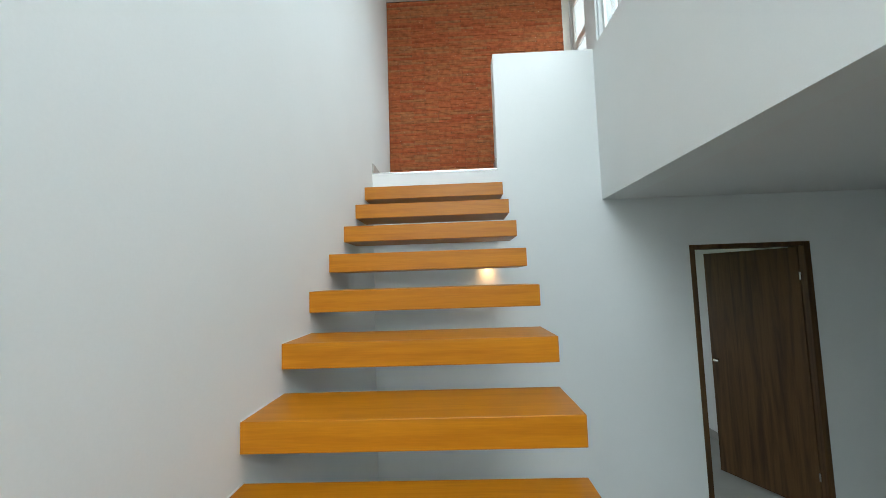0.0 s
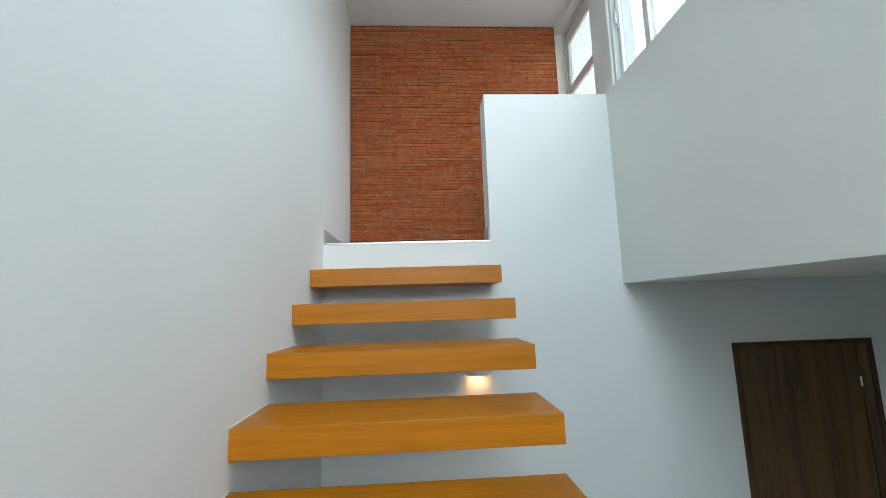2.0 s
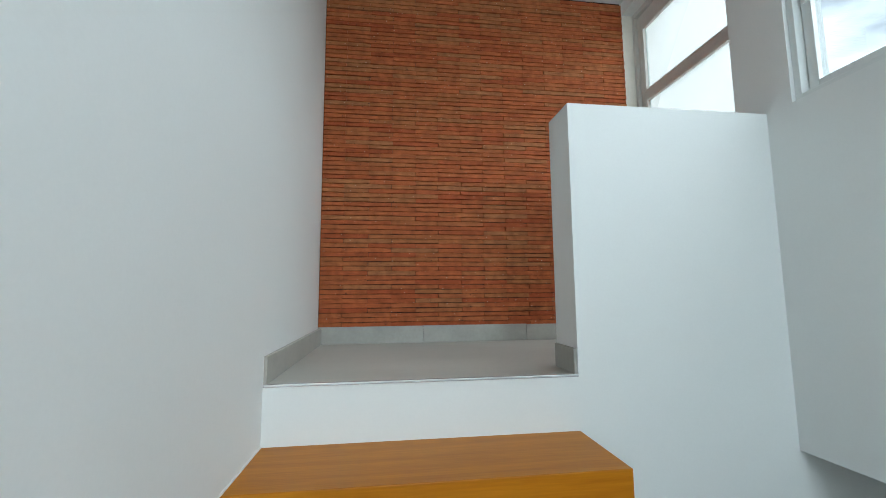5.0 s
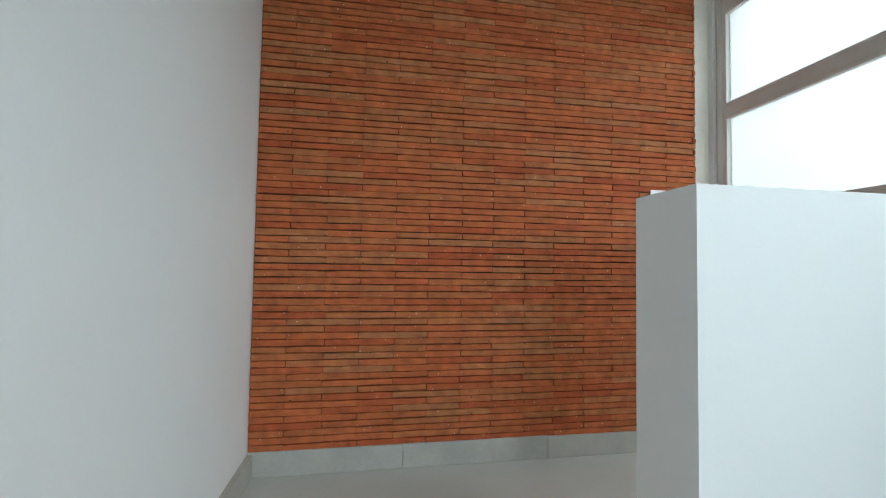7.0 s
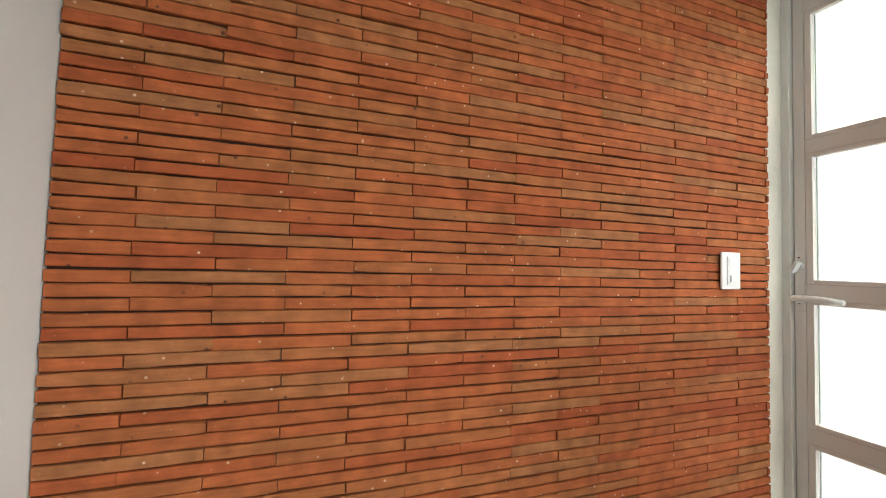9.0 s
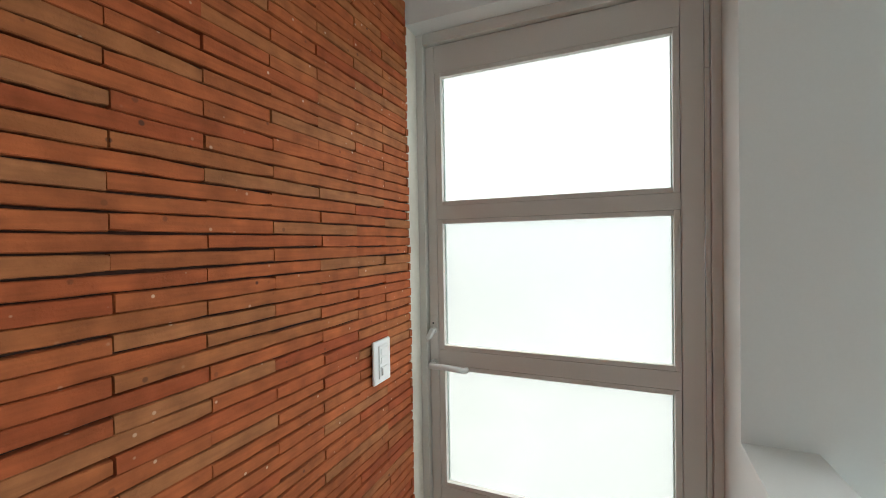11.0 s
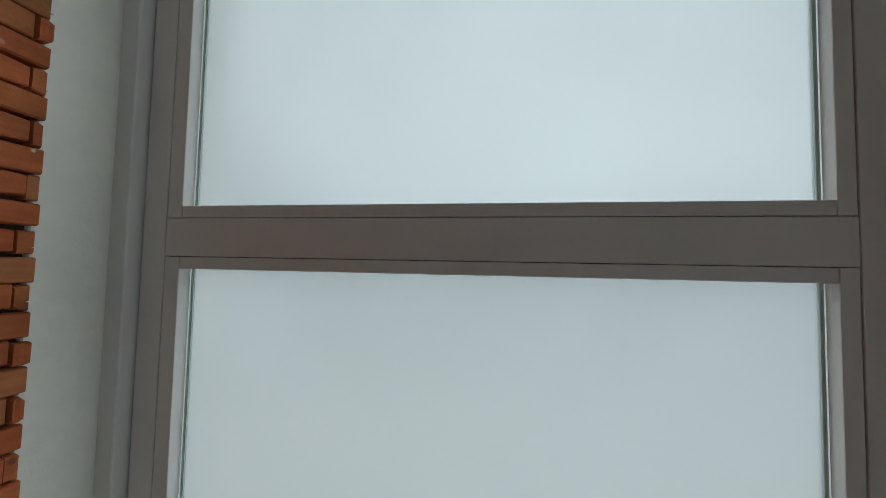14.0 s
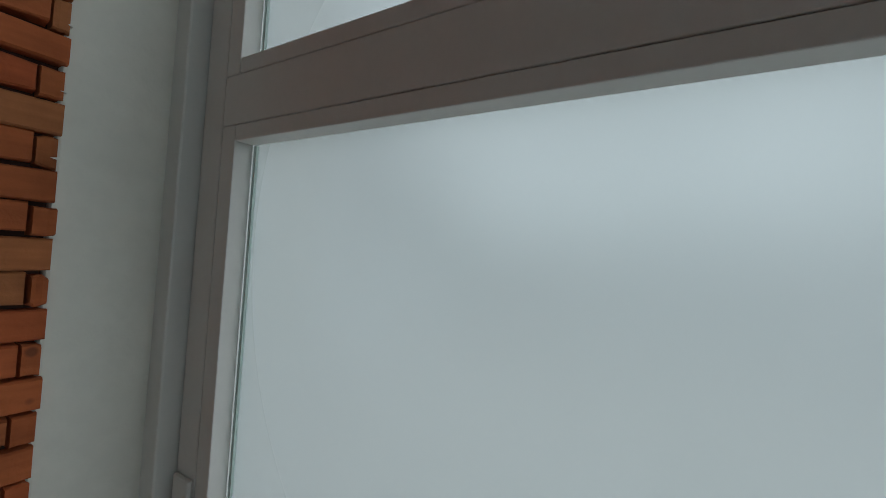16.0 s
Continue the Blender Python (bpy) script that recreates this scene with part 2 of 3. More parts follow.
WALNUT.node_tree.nodes["Principled BSDF"].inputs["Specular IOR Level"].default_value = 0.3
BOARD = wood("weathered_brown_board", (0.17, 0.06, 0.03), (0.08, 0.03, 0.015), (9, 9, 0.8), 0.6, 1.5)
ALU = material("warm_grey_painted_aluminium", (0.70, 0.68, 0.64), rough=0.33, metal=0.0, vary=0.02, scale=3, fine=200, bump=0.01)
WALU = material("white_painted_aluminium", (0.76, 0.79, 0.78), rough=0.35, vary=0.02, scale=4, fine=200, bump=0.01)
# black of the screws, and of the shade put into the bead gaps
GAP_SCREW_BLACK = material("black_gap_and_screw", (0.03, 0.03, 0.03), rough=0.7)
STEEL = material("brushed_steel", (0.62, 0.60, 0.57), rough=0.25, metal=1.0, vary=0.03, fine=200, bump=0.01)
PLASTIC = material("white_plastic", (0.83, 0.84, 0.84), rough=0.3, vary=0.01, bump=0)
GREYP = material("grey_plastic", (0.55, 0.56, 0.57), rough=0.4, vary=0.02, bump=0)
SEAL = material("pale_glazing_seal", (0.50, 0.60, 0.56), rough=0.5, vary=0.02, bump=0)
STRIP = material("polished_edge_strip", (0.80, 0.82, 0.83), rough=0.22, metal=0.6, vary=0.02, bump=0)
GLASS = clear_glass("clear_window_glass")
FROST = frosted_glass("frosted_glass")
DARKGLASS = material("dark_reflecting_glass", (0.02, 0.024, 0.027), rough=0.06, vary=0.02, bump=0)
BLACKALU = material("black_window_frame", (0.02, 0.02, 0.022), rough=0.4)
STUCCO = material("white_exterior_stucco", (0.78, 0.79, 0.80), rough=0.9, vary=0.03, scale=1.2, fine=80, bump=0.25, spec=0.2)
TERRACE = material("beige_terrace_tile", (0.55, 0.50, 0.43), rough=0.5, vary=0.05, scale=1.8, fine=70, bump=0.04, second=(0.46, 0.42, 0.37))
TANKW = material("white_tank_enamel", (0.80, 0.80, 0.79), rough=0.35, vary=0.03, scale=5, fine=60, bump=0.03)
RED = material("red_enamel", (0.48, 0.012, 0.03), rough=0.3, vary=0.03, bump=0.01)
HOSE = material("black_rubber_hose", (0.015, 0.015, 0.016), rough=0.55)
GRASS = material("rough_grass", (0.10, 0.13, 0.035), rough=0.95, vary=0.12, scale=0.25, fine=6, bump=0.5, second=(0.06, 0.085, 0.025))
ASPHALT = material("asphalt", (0.055, 0.055, 0.056), rough=0.9, vary=0.1, scale=0.8, fine=40, bump=0.2)
CONCRETE = material("light_concrete", (0.42, 0.41, 0.39), rough=0.9, vary=0.08, scale=1, fine=30, bump=0.2)
HILL = material("distant_wooded_hill", (0.045, 0.062, 0.058), rough=1, vary=0.12, scale=0.02, fine=0.3, bump=0)
LEAF = leaf_material("dark_green_foliage", (0.055, 0.095, 0.03), (0.03, 0.055, 0.02))
BARK = material("tree_bark", (0.10, 0.075, 0.055), rough=0.95, vary=0.15, scale=4, fine=30, bump=0.4)
CARBLACK = material("black_car_paint", (0.012, 0.012, 0.014), rough=0.15, bump=0)
CARSILVER = material("silver_car_paint", (0.42, 0.45, 0.48), rough=0.2, metal=0.7, bump=0)
BULB = bpy.data.materials.new("warm_lamp_glow")
BULB.use_nodes = True
BULB.node_tree.nodes["Principled BSDF"].inputs["Emission Color"].default_value = (1.0, 0.62, 0.28, 1)
BULB.node_tree.nodes["Principled BSDF"].inputs["Emission Strength"].default_value = 1.2


# ---------- mesh helpers ----------
def block(x0, x1, y0, y1, z0, z1, bevel=0.0, bm=None):
    """A bevelled block between two corners, added to bm."""
    own = bmesh.new()
    bmesh.ops.create_cube(own, size=1)
    for v in own.verts:
        v.co = Vector((x0 + (v.co.x + 0.5) * (x1 - x0), y0 + (v.co.y + 0.5) * (y1 - y0), z0 + (v.co.z + 0.5) * (z1 - z0)))
    if bevel:
        bmesh.ops.bevel(own, geom=own.edges[:], offset=bevel, segments=2, affect="EDGES", profile=0.5)
    if bm is None:
        return own
    tmp = bpy.data.meshes.new("tmp")
    own.to_mesh(tmp)
    own.free()
    bm.from_mesh(tmp)
    bpy.data.meshes.remove(tmp)
    return bm


def tube(a, b, r0, r1=None, seg=16, bm=None, caps=True):
    """A round bar from a to b."""
    bm = bm or bmesh.new()
    a, b = Vector(a), Vector(b)
    m = Matrix.Translation((a + b) / 2) @ (b - a).to_track_quat("Z", "Y").to_matrix().to_4x4()
    bmesh.ops.create_cone(bm, cap_ends=caps, segments=seg, radius1=r0, radius2=r0 if r1 is None else r1, depth=(b - a).length, matrix=m)
    return bm


def bent_tube(points, r, seg=10):
    """A hose along a row of points."""
    bm = bmesh.new()
    pts = [Vector(p) for p in points]
    rings = []
    for i, p in enumerate(pts):
        d = (pts[min(i + 1, len(pts) - 1)] - pts[max(i - 1, 0)]).normalized()
        q = d.to_track_quat("Z", "Y")
        rings.append([bm.verts.new(p + q @ Vector((r * math.cos(k * math.tau / seg), r * math.sin(k * math.tau / seg), 0))) for k in range(seg)])
    for a, b in zip(rings, rings[1:]):
        for k in range(seg):
            bm.faces.new((a[k], a[(k + 1) % seg], b[(k + 1) % seg], b[k]))
    bm.faces.new(rings[0][::-1]), bm.faces.new(rings[-1])
    return bm


def part(name, bm, mat, parent=None, label="", smooth=False):
    """Links a bmesh as one mesh object, under its thing if one is given."""
    me = bpy.data.meshes.new(name)
    bmesh.ops.recalc_face_normals(bm, faces=bm.faces[:])
    bm.to_mesh(me)
    bm.free()
    me.materials.append(mat)
    if smooth:
        for p in me.polygons:
            p.use_smooth = True
    ob = new(name, me)
    ob.parent = parent
    if label:
        ob["label"] = label
    return ob


def thing(name, label, category, group="", at=(0, 0, 0)):
    """An empty at the foot of a thing, that carries its parts."""
    return tagged(new(name), label, category, group)


def structure(name, bm, mat, label, category="wall"):
    return tagged(part(name, bm, mat), label, category, kind="structure")


# ---------- plan (metres) ----------
XL, XR = -0.655, 1.16          # stairwell side walls
YW, YB = 3.09, 4.07            # riser wall, brick face
ZL, ZC, ZS = 2.712, 4.885, 2.426   # landing, ceiling, soffit
HX, HB, HT = 0.35, 3.2255, 3.663    # low wall: end, back, top
DX = 1.315                     # face of the terrace door
BX = 1.222                     # end of the brick
YF = -3.4                      # front wall inside

# floors and ceilings
structure("floor", block(-0.9, 5.0, YF - 0.2, 6.0, -0.15, 0.0), TILE, "light grey porcelain tile ground floor", "floor")
structure("landing_floor", block(XL, 1.5, YW + 0.008, 4.3, 2.50, ZL), TILE, "grey veined porcelain tile landing at the stair top", "floor")
structure("ceiling", block(-0.9, 1.46, YF - 0.2, 4.35, ZC, ZC + 0.2), CEIL, "plain white painted ceiling over stair and landing", "ceiling")
structure("ceiling_back_room", block(-0.9, 1.33, 4.3, 6.0, ZS + 0.001, ZS + 0.18), CEIL, "white painted ceiling of the lower back room", "ceiling")
structure("ceiling_lower", block(1.33, 5.0, YF - 0.2, 6.0, ZS + 0.001, ZS + 0.18), CEIL, "white painted soffit over the lower room", "ceiling")

# walls
structure("wall_west", block(XL - 0.2, XL, YF - 0.2, YW, 0, ZC), PAINT, "tall plain white painted stairwell wall")
bm = block(XL - 0.2, XL, YW, 4.3, 0, ZC)
for v in bm.verts:
    if v.co.y > 4.0:
        v.co.x -= 0.0145                      # the landing wall runs slightly out of square
structure("wall_west_landing", bm, PAINT, "plain white painted wall beside the landing")
structure("wall_riser", block(XL, XR, YW, YW + 0.14, ZS, ZL - 0.006), PAINT, "white painted riser wall under the landing edge")
structure("wall_behind_stair", block(XL, 1.80, YW, YW + 0.14, 0, ZS), PAINT, "white painted wall behind the floating treads")
structure("wall_beside_door", block(2.705, 5.0, YW, YW + 0.14, 0, ZS), PAINT, "white painted wall beside the walnut door")
structure("wall_over_door", block(1.80, 2.705, YW, YW + 0.14, 2.045, ZS), PAINT, "white painted wall over the walnut door")
bm = block(HX, XR, YW, HB, ZL - 0.006, HT)
for v in bm.verts:
    if v.co.y > 3.15:
        v.co.y += 0.034 * (XR - v.co.x) / (XR - HX)      # the back face runs slightly out of square
structure("half_wall", bm, PAINT, "white painted low wall shielding the landing", "wall")
bm = block(XR, 1.33, YF, HB, ZS, HT)
block(XR, 1.33, 2.99, HB, HT, ZC, bm=bm)
block(XR, 1.33, YF, -3.0, HT, ZC, bm=bm)
block(XR, 1.33, -3.0, 2.99, 4.72, ZC, bm=bm)
block(1.27, 1.46, 3.2255, 4.09, 4.80, ZC, bm=bm)
block(BX + 0.004, 1.27, 3.2255, 4.09, 4.80, ZC, bm=bm)
structure("wall_east", bm, PAINT, "white painted wall with window band and pillar")
structure("wall_brick_backing", block(XL - 0.012, BX - 0.0025, YB + 0.013, 4.3, ZL - 0.1, ZC), MORTAR, "dark recessed mortar behind the clay bricks")
bm = block(BX - 0.002, 1.46, 4.0755, 4.3, ZL - 0.1, ZC, 0.003)
structure("wall_door_reveal", bm, PLASTER, "rough white plaster reveal between brick and door frame")
# unseen front wall, its high opening added for the fill lamp
bm = block(-0.9, 5.0, YF - 0.2, YF, 0, 3.50)
block(-0.9, -0.5, YF - 0.2, YF, 3.50, ZC, bm=bm)
block(1.0, 5.0, YF - 0.2, YF, 3.50, ZC, bm=bm)
block(-0.5, 1.0, YF - 0.2, YF, 4.75, ZC, bm=bm)
structure("wall_front", bm, PAINT, "plain white front wall with an added unseen high opening")
structure("wall_lower_east", block(4.8, 5.0, YF, 6.0, 0, ZS), PAINT, "plain white wall closing the lower room")
structure("wall_back_room_east", block(2.78, 2.9, YW + 0.14, 6.0, 0, ZS), PAINT, "white wall inside the lower back room")
structure("wall_back_room_north", block(-0.9, 5.0, 5.8, 6.0, 0, ZS), PAINT, "white wall ending the lower back room")
# unseen opening left between these two, added to brighten the walnut door's gap
structure("wall_back_room_west", block(-0.9, -0.7, 4.3, 5.8, 0, 1.1), PAINT, "white wall under the added light opening of the lower back room")
structure("wall_back_room_west_top", block(-0.9, -0.7, 4.3, 5.8, 2.05, ZS), PAINT, "white wall over the added light opening of the lower back room")

# skirting of the landing, cut tile by tile, with a metal nosing
bm = block(XL - 0.011, -0.0915, YB - 0.004, YB + 0.015, ZL, 2.805, 0.0015)
structure("baseboard", bm, SKIRT, "grey tile skirting under the brick", "baseboard")
structure("baseboard_middle", block(-0.090, 0.510, YB - 0.004, YB + 0.012, ZL, 2.806, 0.0015), SKIRT, "grey tile skirting under the brick", "baseboard")
structure("baseboard_end", block(0.5115, BX, YB - 0.004, YB + 0.012, ZL, 2.804, 0.0015), SKIRT, "grey tile skirting under the brick", "baseboard")
structure("baseboard_side", block(XL - 0.011, XL + 0.010, YW + 0.004, YB - 0.004, ZL, 2.797, 0.0015), SKIRT, "grey tile skirting with smeared paint edge", "baseboard")
structure("baseboard_low_wall", block(HX - 0.012, HX, YW + 0.004, HB + 0.026, ZL, 2.797, 0.0015), SKIRT, "grey tile skirting on the low wall end", "baseboard")
structure("baseboard_low_wall_back", block(HX, XR, HB + 0.012, HB + 0.038, ZL, 2.797, 0.0015), SKIRT, "grey tile skirting behind the low wall", "baseboard")
structure("baseboard_lower_room", block(2.768, 2.78, YW + 0.2, 5.8, 0, 0.08, 0.0015), SKIRT, "grey tile skirting in the lower room", "baseboard")
structure("baseboard_lower_wall", block(XL + 0.012, 1.80, YW - 0.012, YW, 0, 0.08, 0.0015), SKIRT, "grey tile skirting along the lower wall", "baseboard")
structure("stair_nosing_trim", block(XL + 0.001, HX - 0.001, YW - 0.004, YW + 0.010, ZL - 0.0065, ZL + 0.002, 0.0015), STRIP, "bright metal edge strip on the landing", "trim")

# ---------- floating stair ----------
stair = thing("floating_staircase", "floating stair of honey-varnished thick wooden treads set in a wall", "staircase")
tread_bm = block(0, 1.005, 0, 0.302, -0.092, 0, 0.0025)
tread0 = part("tread", tread_bm, TREAD, stair)
for k in range(14):
    ob = tread0 if k == 0 else new("tread", tread0.data)
    ob.parent = stair
    ob.location = (XL, 2.80 - 0.2805 * k, 2.532 - 0.1815 * k)
caulk0 = None
for k in range(14):
    if caulk0 is None:
        caulk0 = part("caulk_line", block(0, 0.0035, 0, 0.302, 0, 0.0035), PLASTIC, stair, "thin white sealant bead")
        ob = caulk0
    else:
        ob = new("caulk_line", caulk0.data)
        ob.parent = stair
    ob.location = (XL, 2.80 - 0.2805 * k, 2.532 - 0.1815 * k)

# wall lamp under the stair
lamp = thing("wall_lamp", "small white half-round wall lamp glowing warm beneath", "wall lamp")
bm = bmesh.new()
ring = [(0.07 * math.cos(a), -0.085 * math.sin(a)) for a in [math.pi * i / 16 for i in range(17)]]
lo = [bm.verts.new((0.235 + x, YW + y, 1.925)) for x, y in ring]
hi = [bm.verts.new((0.235 + x, YW + y, 2.025)) for x, y in ring]
li = [bm.verts.new((0.235 + x * 0.93, YW + y * 0.93, 1.925)) for x, y in ring]
ti = [bm.verts.new((0.235 + x * 0.93, YW + y * 0.93, 2.012)) for x, y in ring]
for i in range(16):
    bm.faces.new((lo[i], lo[i + 1], hi[i + 1], hi[i]))
    bm.faces.new((li[i + 1], li[i], ti[i], ti[i + 1]))
    bm.faces.new((lo[i + 1], lo[i], li[i], li[i + 1]))
bm.faces.new(hi), bm.faces.new(ti[::-1])
part("lamp_shell", bm, PLASTIC, lamp)
part("lamp_bulb", tube((0.235, YW - 0.04, 1.975), (0.235, YW - 0.04, 2.01), 0.022), BULB, lamp, "small warm glowing bulb")
glow = new("wall_lamp_light", bpy.data.lights.new("wall_lamp_light", "SPOT"))
glow.data.energy, glow.data.color, glow.data.spot_size, glow.data.spot_blend, glow.data.shadow_soft_size = 0.28, (1.0, 0.50, 0.2), radians(105), 1.0, 0.02
glow.matrix_world = look((0.235, YW - 0.042, 1.968), (0.235, YW - 0.036, 1.0))

# ---------- walnut door below ----------
wdoor = tagged(new("door_1"), "dark walnut veneer door standing ajar in its frame", "door", kind="structure")
for nm, bx in (("door_jamb", (1.80, 1.838, YW - 0.006, YW + 0.146, 0, 2.045)), ("door_jamb", (2.660, 2.705, YW - 0.006, YW + 0.146, 0, 2.045)), ("door_head", (1.838, 2.660, YW - 0.006, YW + 0.146, 2.012, 2.045))):
    part(nm, block(*bx, 0.002), WALNUT, wdoor)
leaf = part("door_leaf", block(-0.77, 0, 0, 0.04, 0.012, 2.004, 0.002), WALNUT, wdoor)
leaf.matrix_local = pose(2.652, YW + 0.05, 0, 0, 0, -68)
for z in (0.25, 1.75):
    part("hinge", tube((2.650, YW + 0.044, z), (2.650, YW + 0.044, z + 0.06), 0.008), STEEL, wdoor)
h = part("door_knob", tube((-0.71, 0.0, 1.02), (-0.71, -0.05, 1.02), 0.012), STEEL, leaf)
tube_bm = tube((-0.71, -0.05, 1.02), (-0.665, -0.055, 1.02), 0.010)
part("door_lever", tube_bm, STEEL, leaf)

# ---------- terrace door ----------
door = tagged(new("door_2"), "closed warm-grey aluminium door with four frosted glass panes", "door", kind="structure")
DY0, DY1 = 3.235, 4.078
for bx in ((DX - 0.018, DX + 0.05, DY1 - 0.026, DY1, ZL, 4.80), (DX - 0.012, DX + 0.05, DY0 - 0.0095, DY0 + 0.014, ZL, 4.80), (DX - 0.018, DX + 0.05, DY0 + 0.014, DY1 - 0.026, 4.765, 4.80)):
    part("frame_post" if bx[4] < 4 else "frame_head", block(*bx, 0.002), ALU, door)
part("frame_stop", block(DX - 0.004, DX + 0.05, DY0 + 0.015, DY0 + 0.026, ZL, 4.765, 0.0015), ALU, door)
LY0, LY1, LZ0, LZ1 = DY0 + 0.0275, DY1 - 0.0285, ZL + 0.012, 4.762
GY0, GY1 = 3.332, 3.997                       # clear pane width
JY0, JY1 = 3.316, 4.017                       # inner edge of the stiles
panes = ((2.862, 3.242), (3.320, 3.698), (3.777, 4.178), (4.252, 4.657))
part("stile", block(DX, DX + 0.042, JY1 + 0.0008, LY1, LZ0, LZ1, 0.0015), ALU, door)
part("stile", block(DX, DX + 0.042, LY0, JY0 - 0.0008, LZ0, LZ1, 0.0015), ALU, door)
edges = [LZ0] + [z for p in panes for z in p] + [LZ1]
for i in range(5):
    a, b = edges[2 * i], edges[2 * i + 1]
    z0, z1 = a + (0.0147 if i else 0), b - (0.0147 if i < 4 else 0)
    part("rail", block(DX, DX + 0.042, JY0, JY1, z0, z1, 0.001), ALU, door)
for z0, z1 in panes:
    part("bead", block(DX, DX + 0.018, JY0 + 0.0006, GY0, z0 - 0.014, z1 + 0.014, 0.001), ALU, door)
    part("bead", block(DX, DX + 0.018, GY1, JY1 - 0.0006, z0 - 0.014, z1 + 0.014, 0.001), ALU, door)
    part("bead", block(DX, DX + 0.018, GY0 + 0.0005, GY1 - 0.0005, z1, z1 + 0.014, 0.001), ALU, door)
    part("bead", block(DX, DX + 0.018, GY0 + 0.0005, GY1 - 0.0005, z0 - 0.014, z0, 0.001), ALU, door)
    # added black strips: close the bead gaps and stand for their shade
    for zz in (z0 - 0.0146, z1 + 0.0141):
        part("gasket", block(DX + 0.006, DX + 0.017, JY0, JY1, zz, zz + 0.0005), GAP_SCREW_BLACK, door, "thin black strip standing for shade in the bead gap")
    for yy in (JY0 - 0.0006, JY1 + 0.0001):
        part("gasket", block(DX + 0.006, DX + 0.017, yy, yy + 0.0005, z0 - 0.014, z1 + 0.014), GAP_SCREW_BLACK, door, "thin black strip standing for shade in the bead gap")
    sheet = bmesh.new()
    sheet.faces.new([sheet.verts.new((DX + 0.021, y, z)) for y, z in ((GY0 - 0.01, z0 - 0.01), (GY1 + 0.01, z0 - 0.01), (GY1 + 0.01, z1 + 0.01), (GY0 - 0.01, z1 + 0.01))])
    pane = part("frosted_pane", sheet, FROST, door, "white frosted glass pane")
    pane.visible_shadow = False
    edge = block(DX + 0.0185, DX + 0.0235, GY0 + 0.0005, GY0 + 0.004, z0, z1)
    block(DX + 0.0185, DX + 0.0235, GY1 - 0.004, GY1 - 0.0005, z0, z1, bm=edge)
    part("glazing_seal", edge, SEAL, door, "pale green glazing seal")
part("lock_plate", block(DX - 0.005, DX, 4.019, 4.046, 3.675, 3.875, 0.0022), ALU, door)
turn = part("thumb_turn", block(-0.028, 0, -0.007, 0.007, -0.030, 0.012, 0.004), WALU, door, "small pale thumb turn")
turn.matrix_local = pose(DX - 0.004, 4.033, 3.826, 28, 0, 0)
part("turn_rose", tube((DX - 0.005, 4.033, 3.826), (DX - 0.010, 4.033, 3.826), 0.012), WALU, door)
part("lever_rose", tube((DX - 0.005, 4.033, 3.715), (DX - 0.012, 4.033, 3.715), 0.015), WALU, door)
swing = [(DX - 0.008, 4.033, 3.715), (DX - 0.030, 4.033, 3.716), (DX - 0.042, 4.029, 3.717), (DX - 0.047, 4.016, 3.718), (DX - 0.048, 3.990, 3.719),
         (DX - 0.047, 3.960, 3.718), (DX - 0.046, 3.935, 3.716), (DX - 0.044, 3.921, 3.714), (DX - 0.038, 3.914, 3.712), (DX - 0.026, 3.912, 3.712)]
part("lever_handle", bent_tube(swing, 0.0095, 12), WALU, door, "pale curved lever handle", True)
for z in (3.70, 3.85):
    part("screw", tube((DX - 0.0065, 4.034, z), (DX - 0.004, 4.034, z), 0.003, seg=8), GAP_SCREW_BLACK, door)
for z in (2.95, 3.75, 4.55):
    part("hinge", tube((DX - 0.006, DY0 + 0.021, z), (DX - 0.006, DY0 + 0.021, z + 0.075), 0.0055), ALU, door)
part("weather_strip", block(DX - 0.003, DX + 0.010, 3.2613, 3.2623, LZ0, LZ1), STRIP, door, "bright narrow weather strip")
part("threshold", block(DX - 0.03, DX + 0.08, DY0, DY1, ZL, ZL + 0.011, 0.003), STEEL, door)

# light switch
sw = thing("light_switch", "white plastic light switch plate on the brick", "light switch")
part("switch_plate", block(0.985, 1.068, YB - 0.013, YB - 0.004, 3.742, 3.858, 0.004), PLASTIC, sw)
part("switch_frame", block(1.006, 1.048, YB - 0.0165, YB - 0.012, 3.756, 3.844, 0.001), PLASTIC, sw)
part("rocker", block(1.013, 1.041, YB - 0.0195, YB - 0.0155, 3.763, 3.787, 0.0012), PLASTIC, sw)
for z in (3.805, 3.828):
    part("blank_insert", block(1.012, 1.042, YB - 0.0185, YB - 0.0160, z - 0.0085, z + 0.0085, 0.001), PLASTIC, sw)
part("rocker_mark", block(1.0135, 1.016, YB - 0.021, YB - 0.019, 3.766, 3.784), GREYP, sw)

# ---------- window band ----------
win = tagged(new("window_1"), "white aluminium window band with clear glass above the stair", "window", kind="structure")
WX = 1.205


def sash(y0, y1, z0, z1, bar, low, high):
    """A sliding light: top and bottom rails of one width, stiles of their own widths."""
    for bx in ((WX, WX + 0.04, y0, y0 + low, z0, z1), (WX, WX + 0.04, y1 - high, y1, z0, z1)):
        part("sash_stile", block(*bx, 0.002), WALU, win)
    for bx in ((WX, WX + 0.04, y0 + low, y1 - high, z0, z0 + bar), (WX, WX + 0.04, y0 + low, y1 - high, z1 - bar, z1)):
        part("sash_rail", block(*bx, 0.002), WALU, win)
    g = part("pane", block(WX + 0.018, WX + 0.023, y0 + low - 0.006, y1 - high + 0.006, z0 + bar - 0.006, z1 - bar + 0.006), GLASS, win, "clear glass pane")
    g.visible_shadow = False


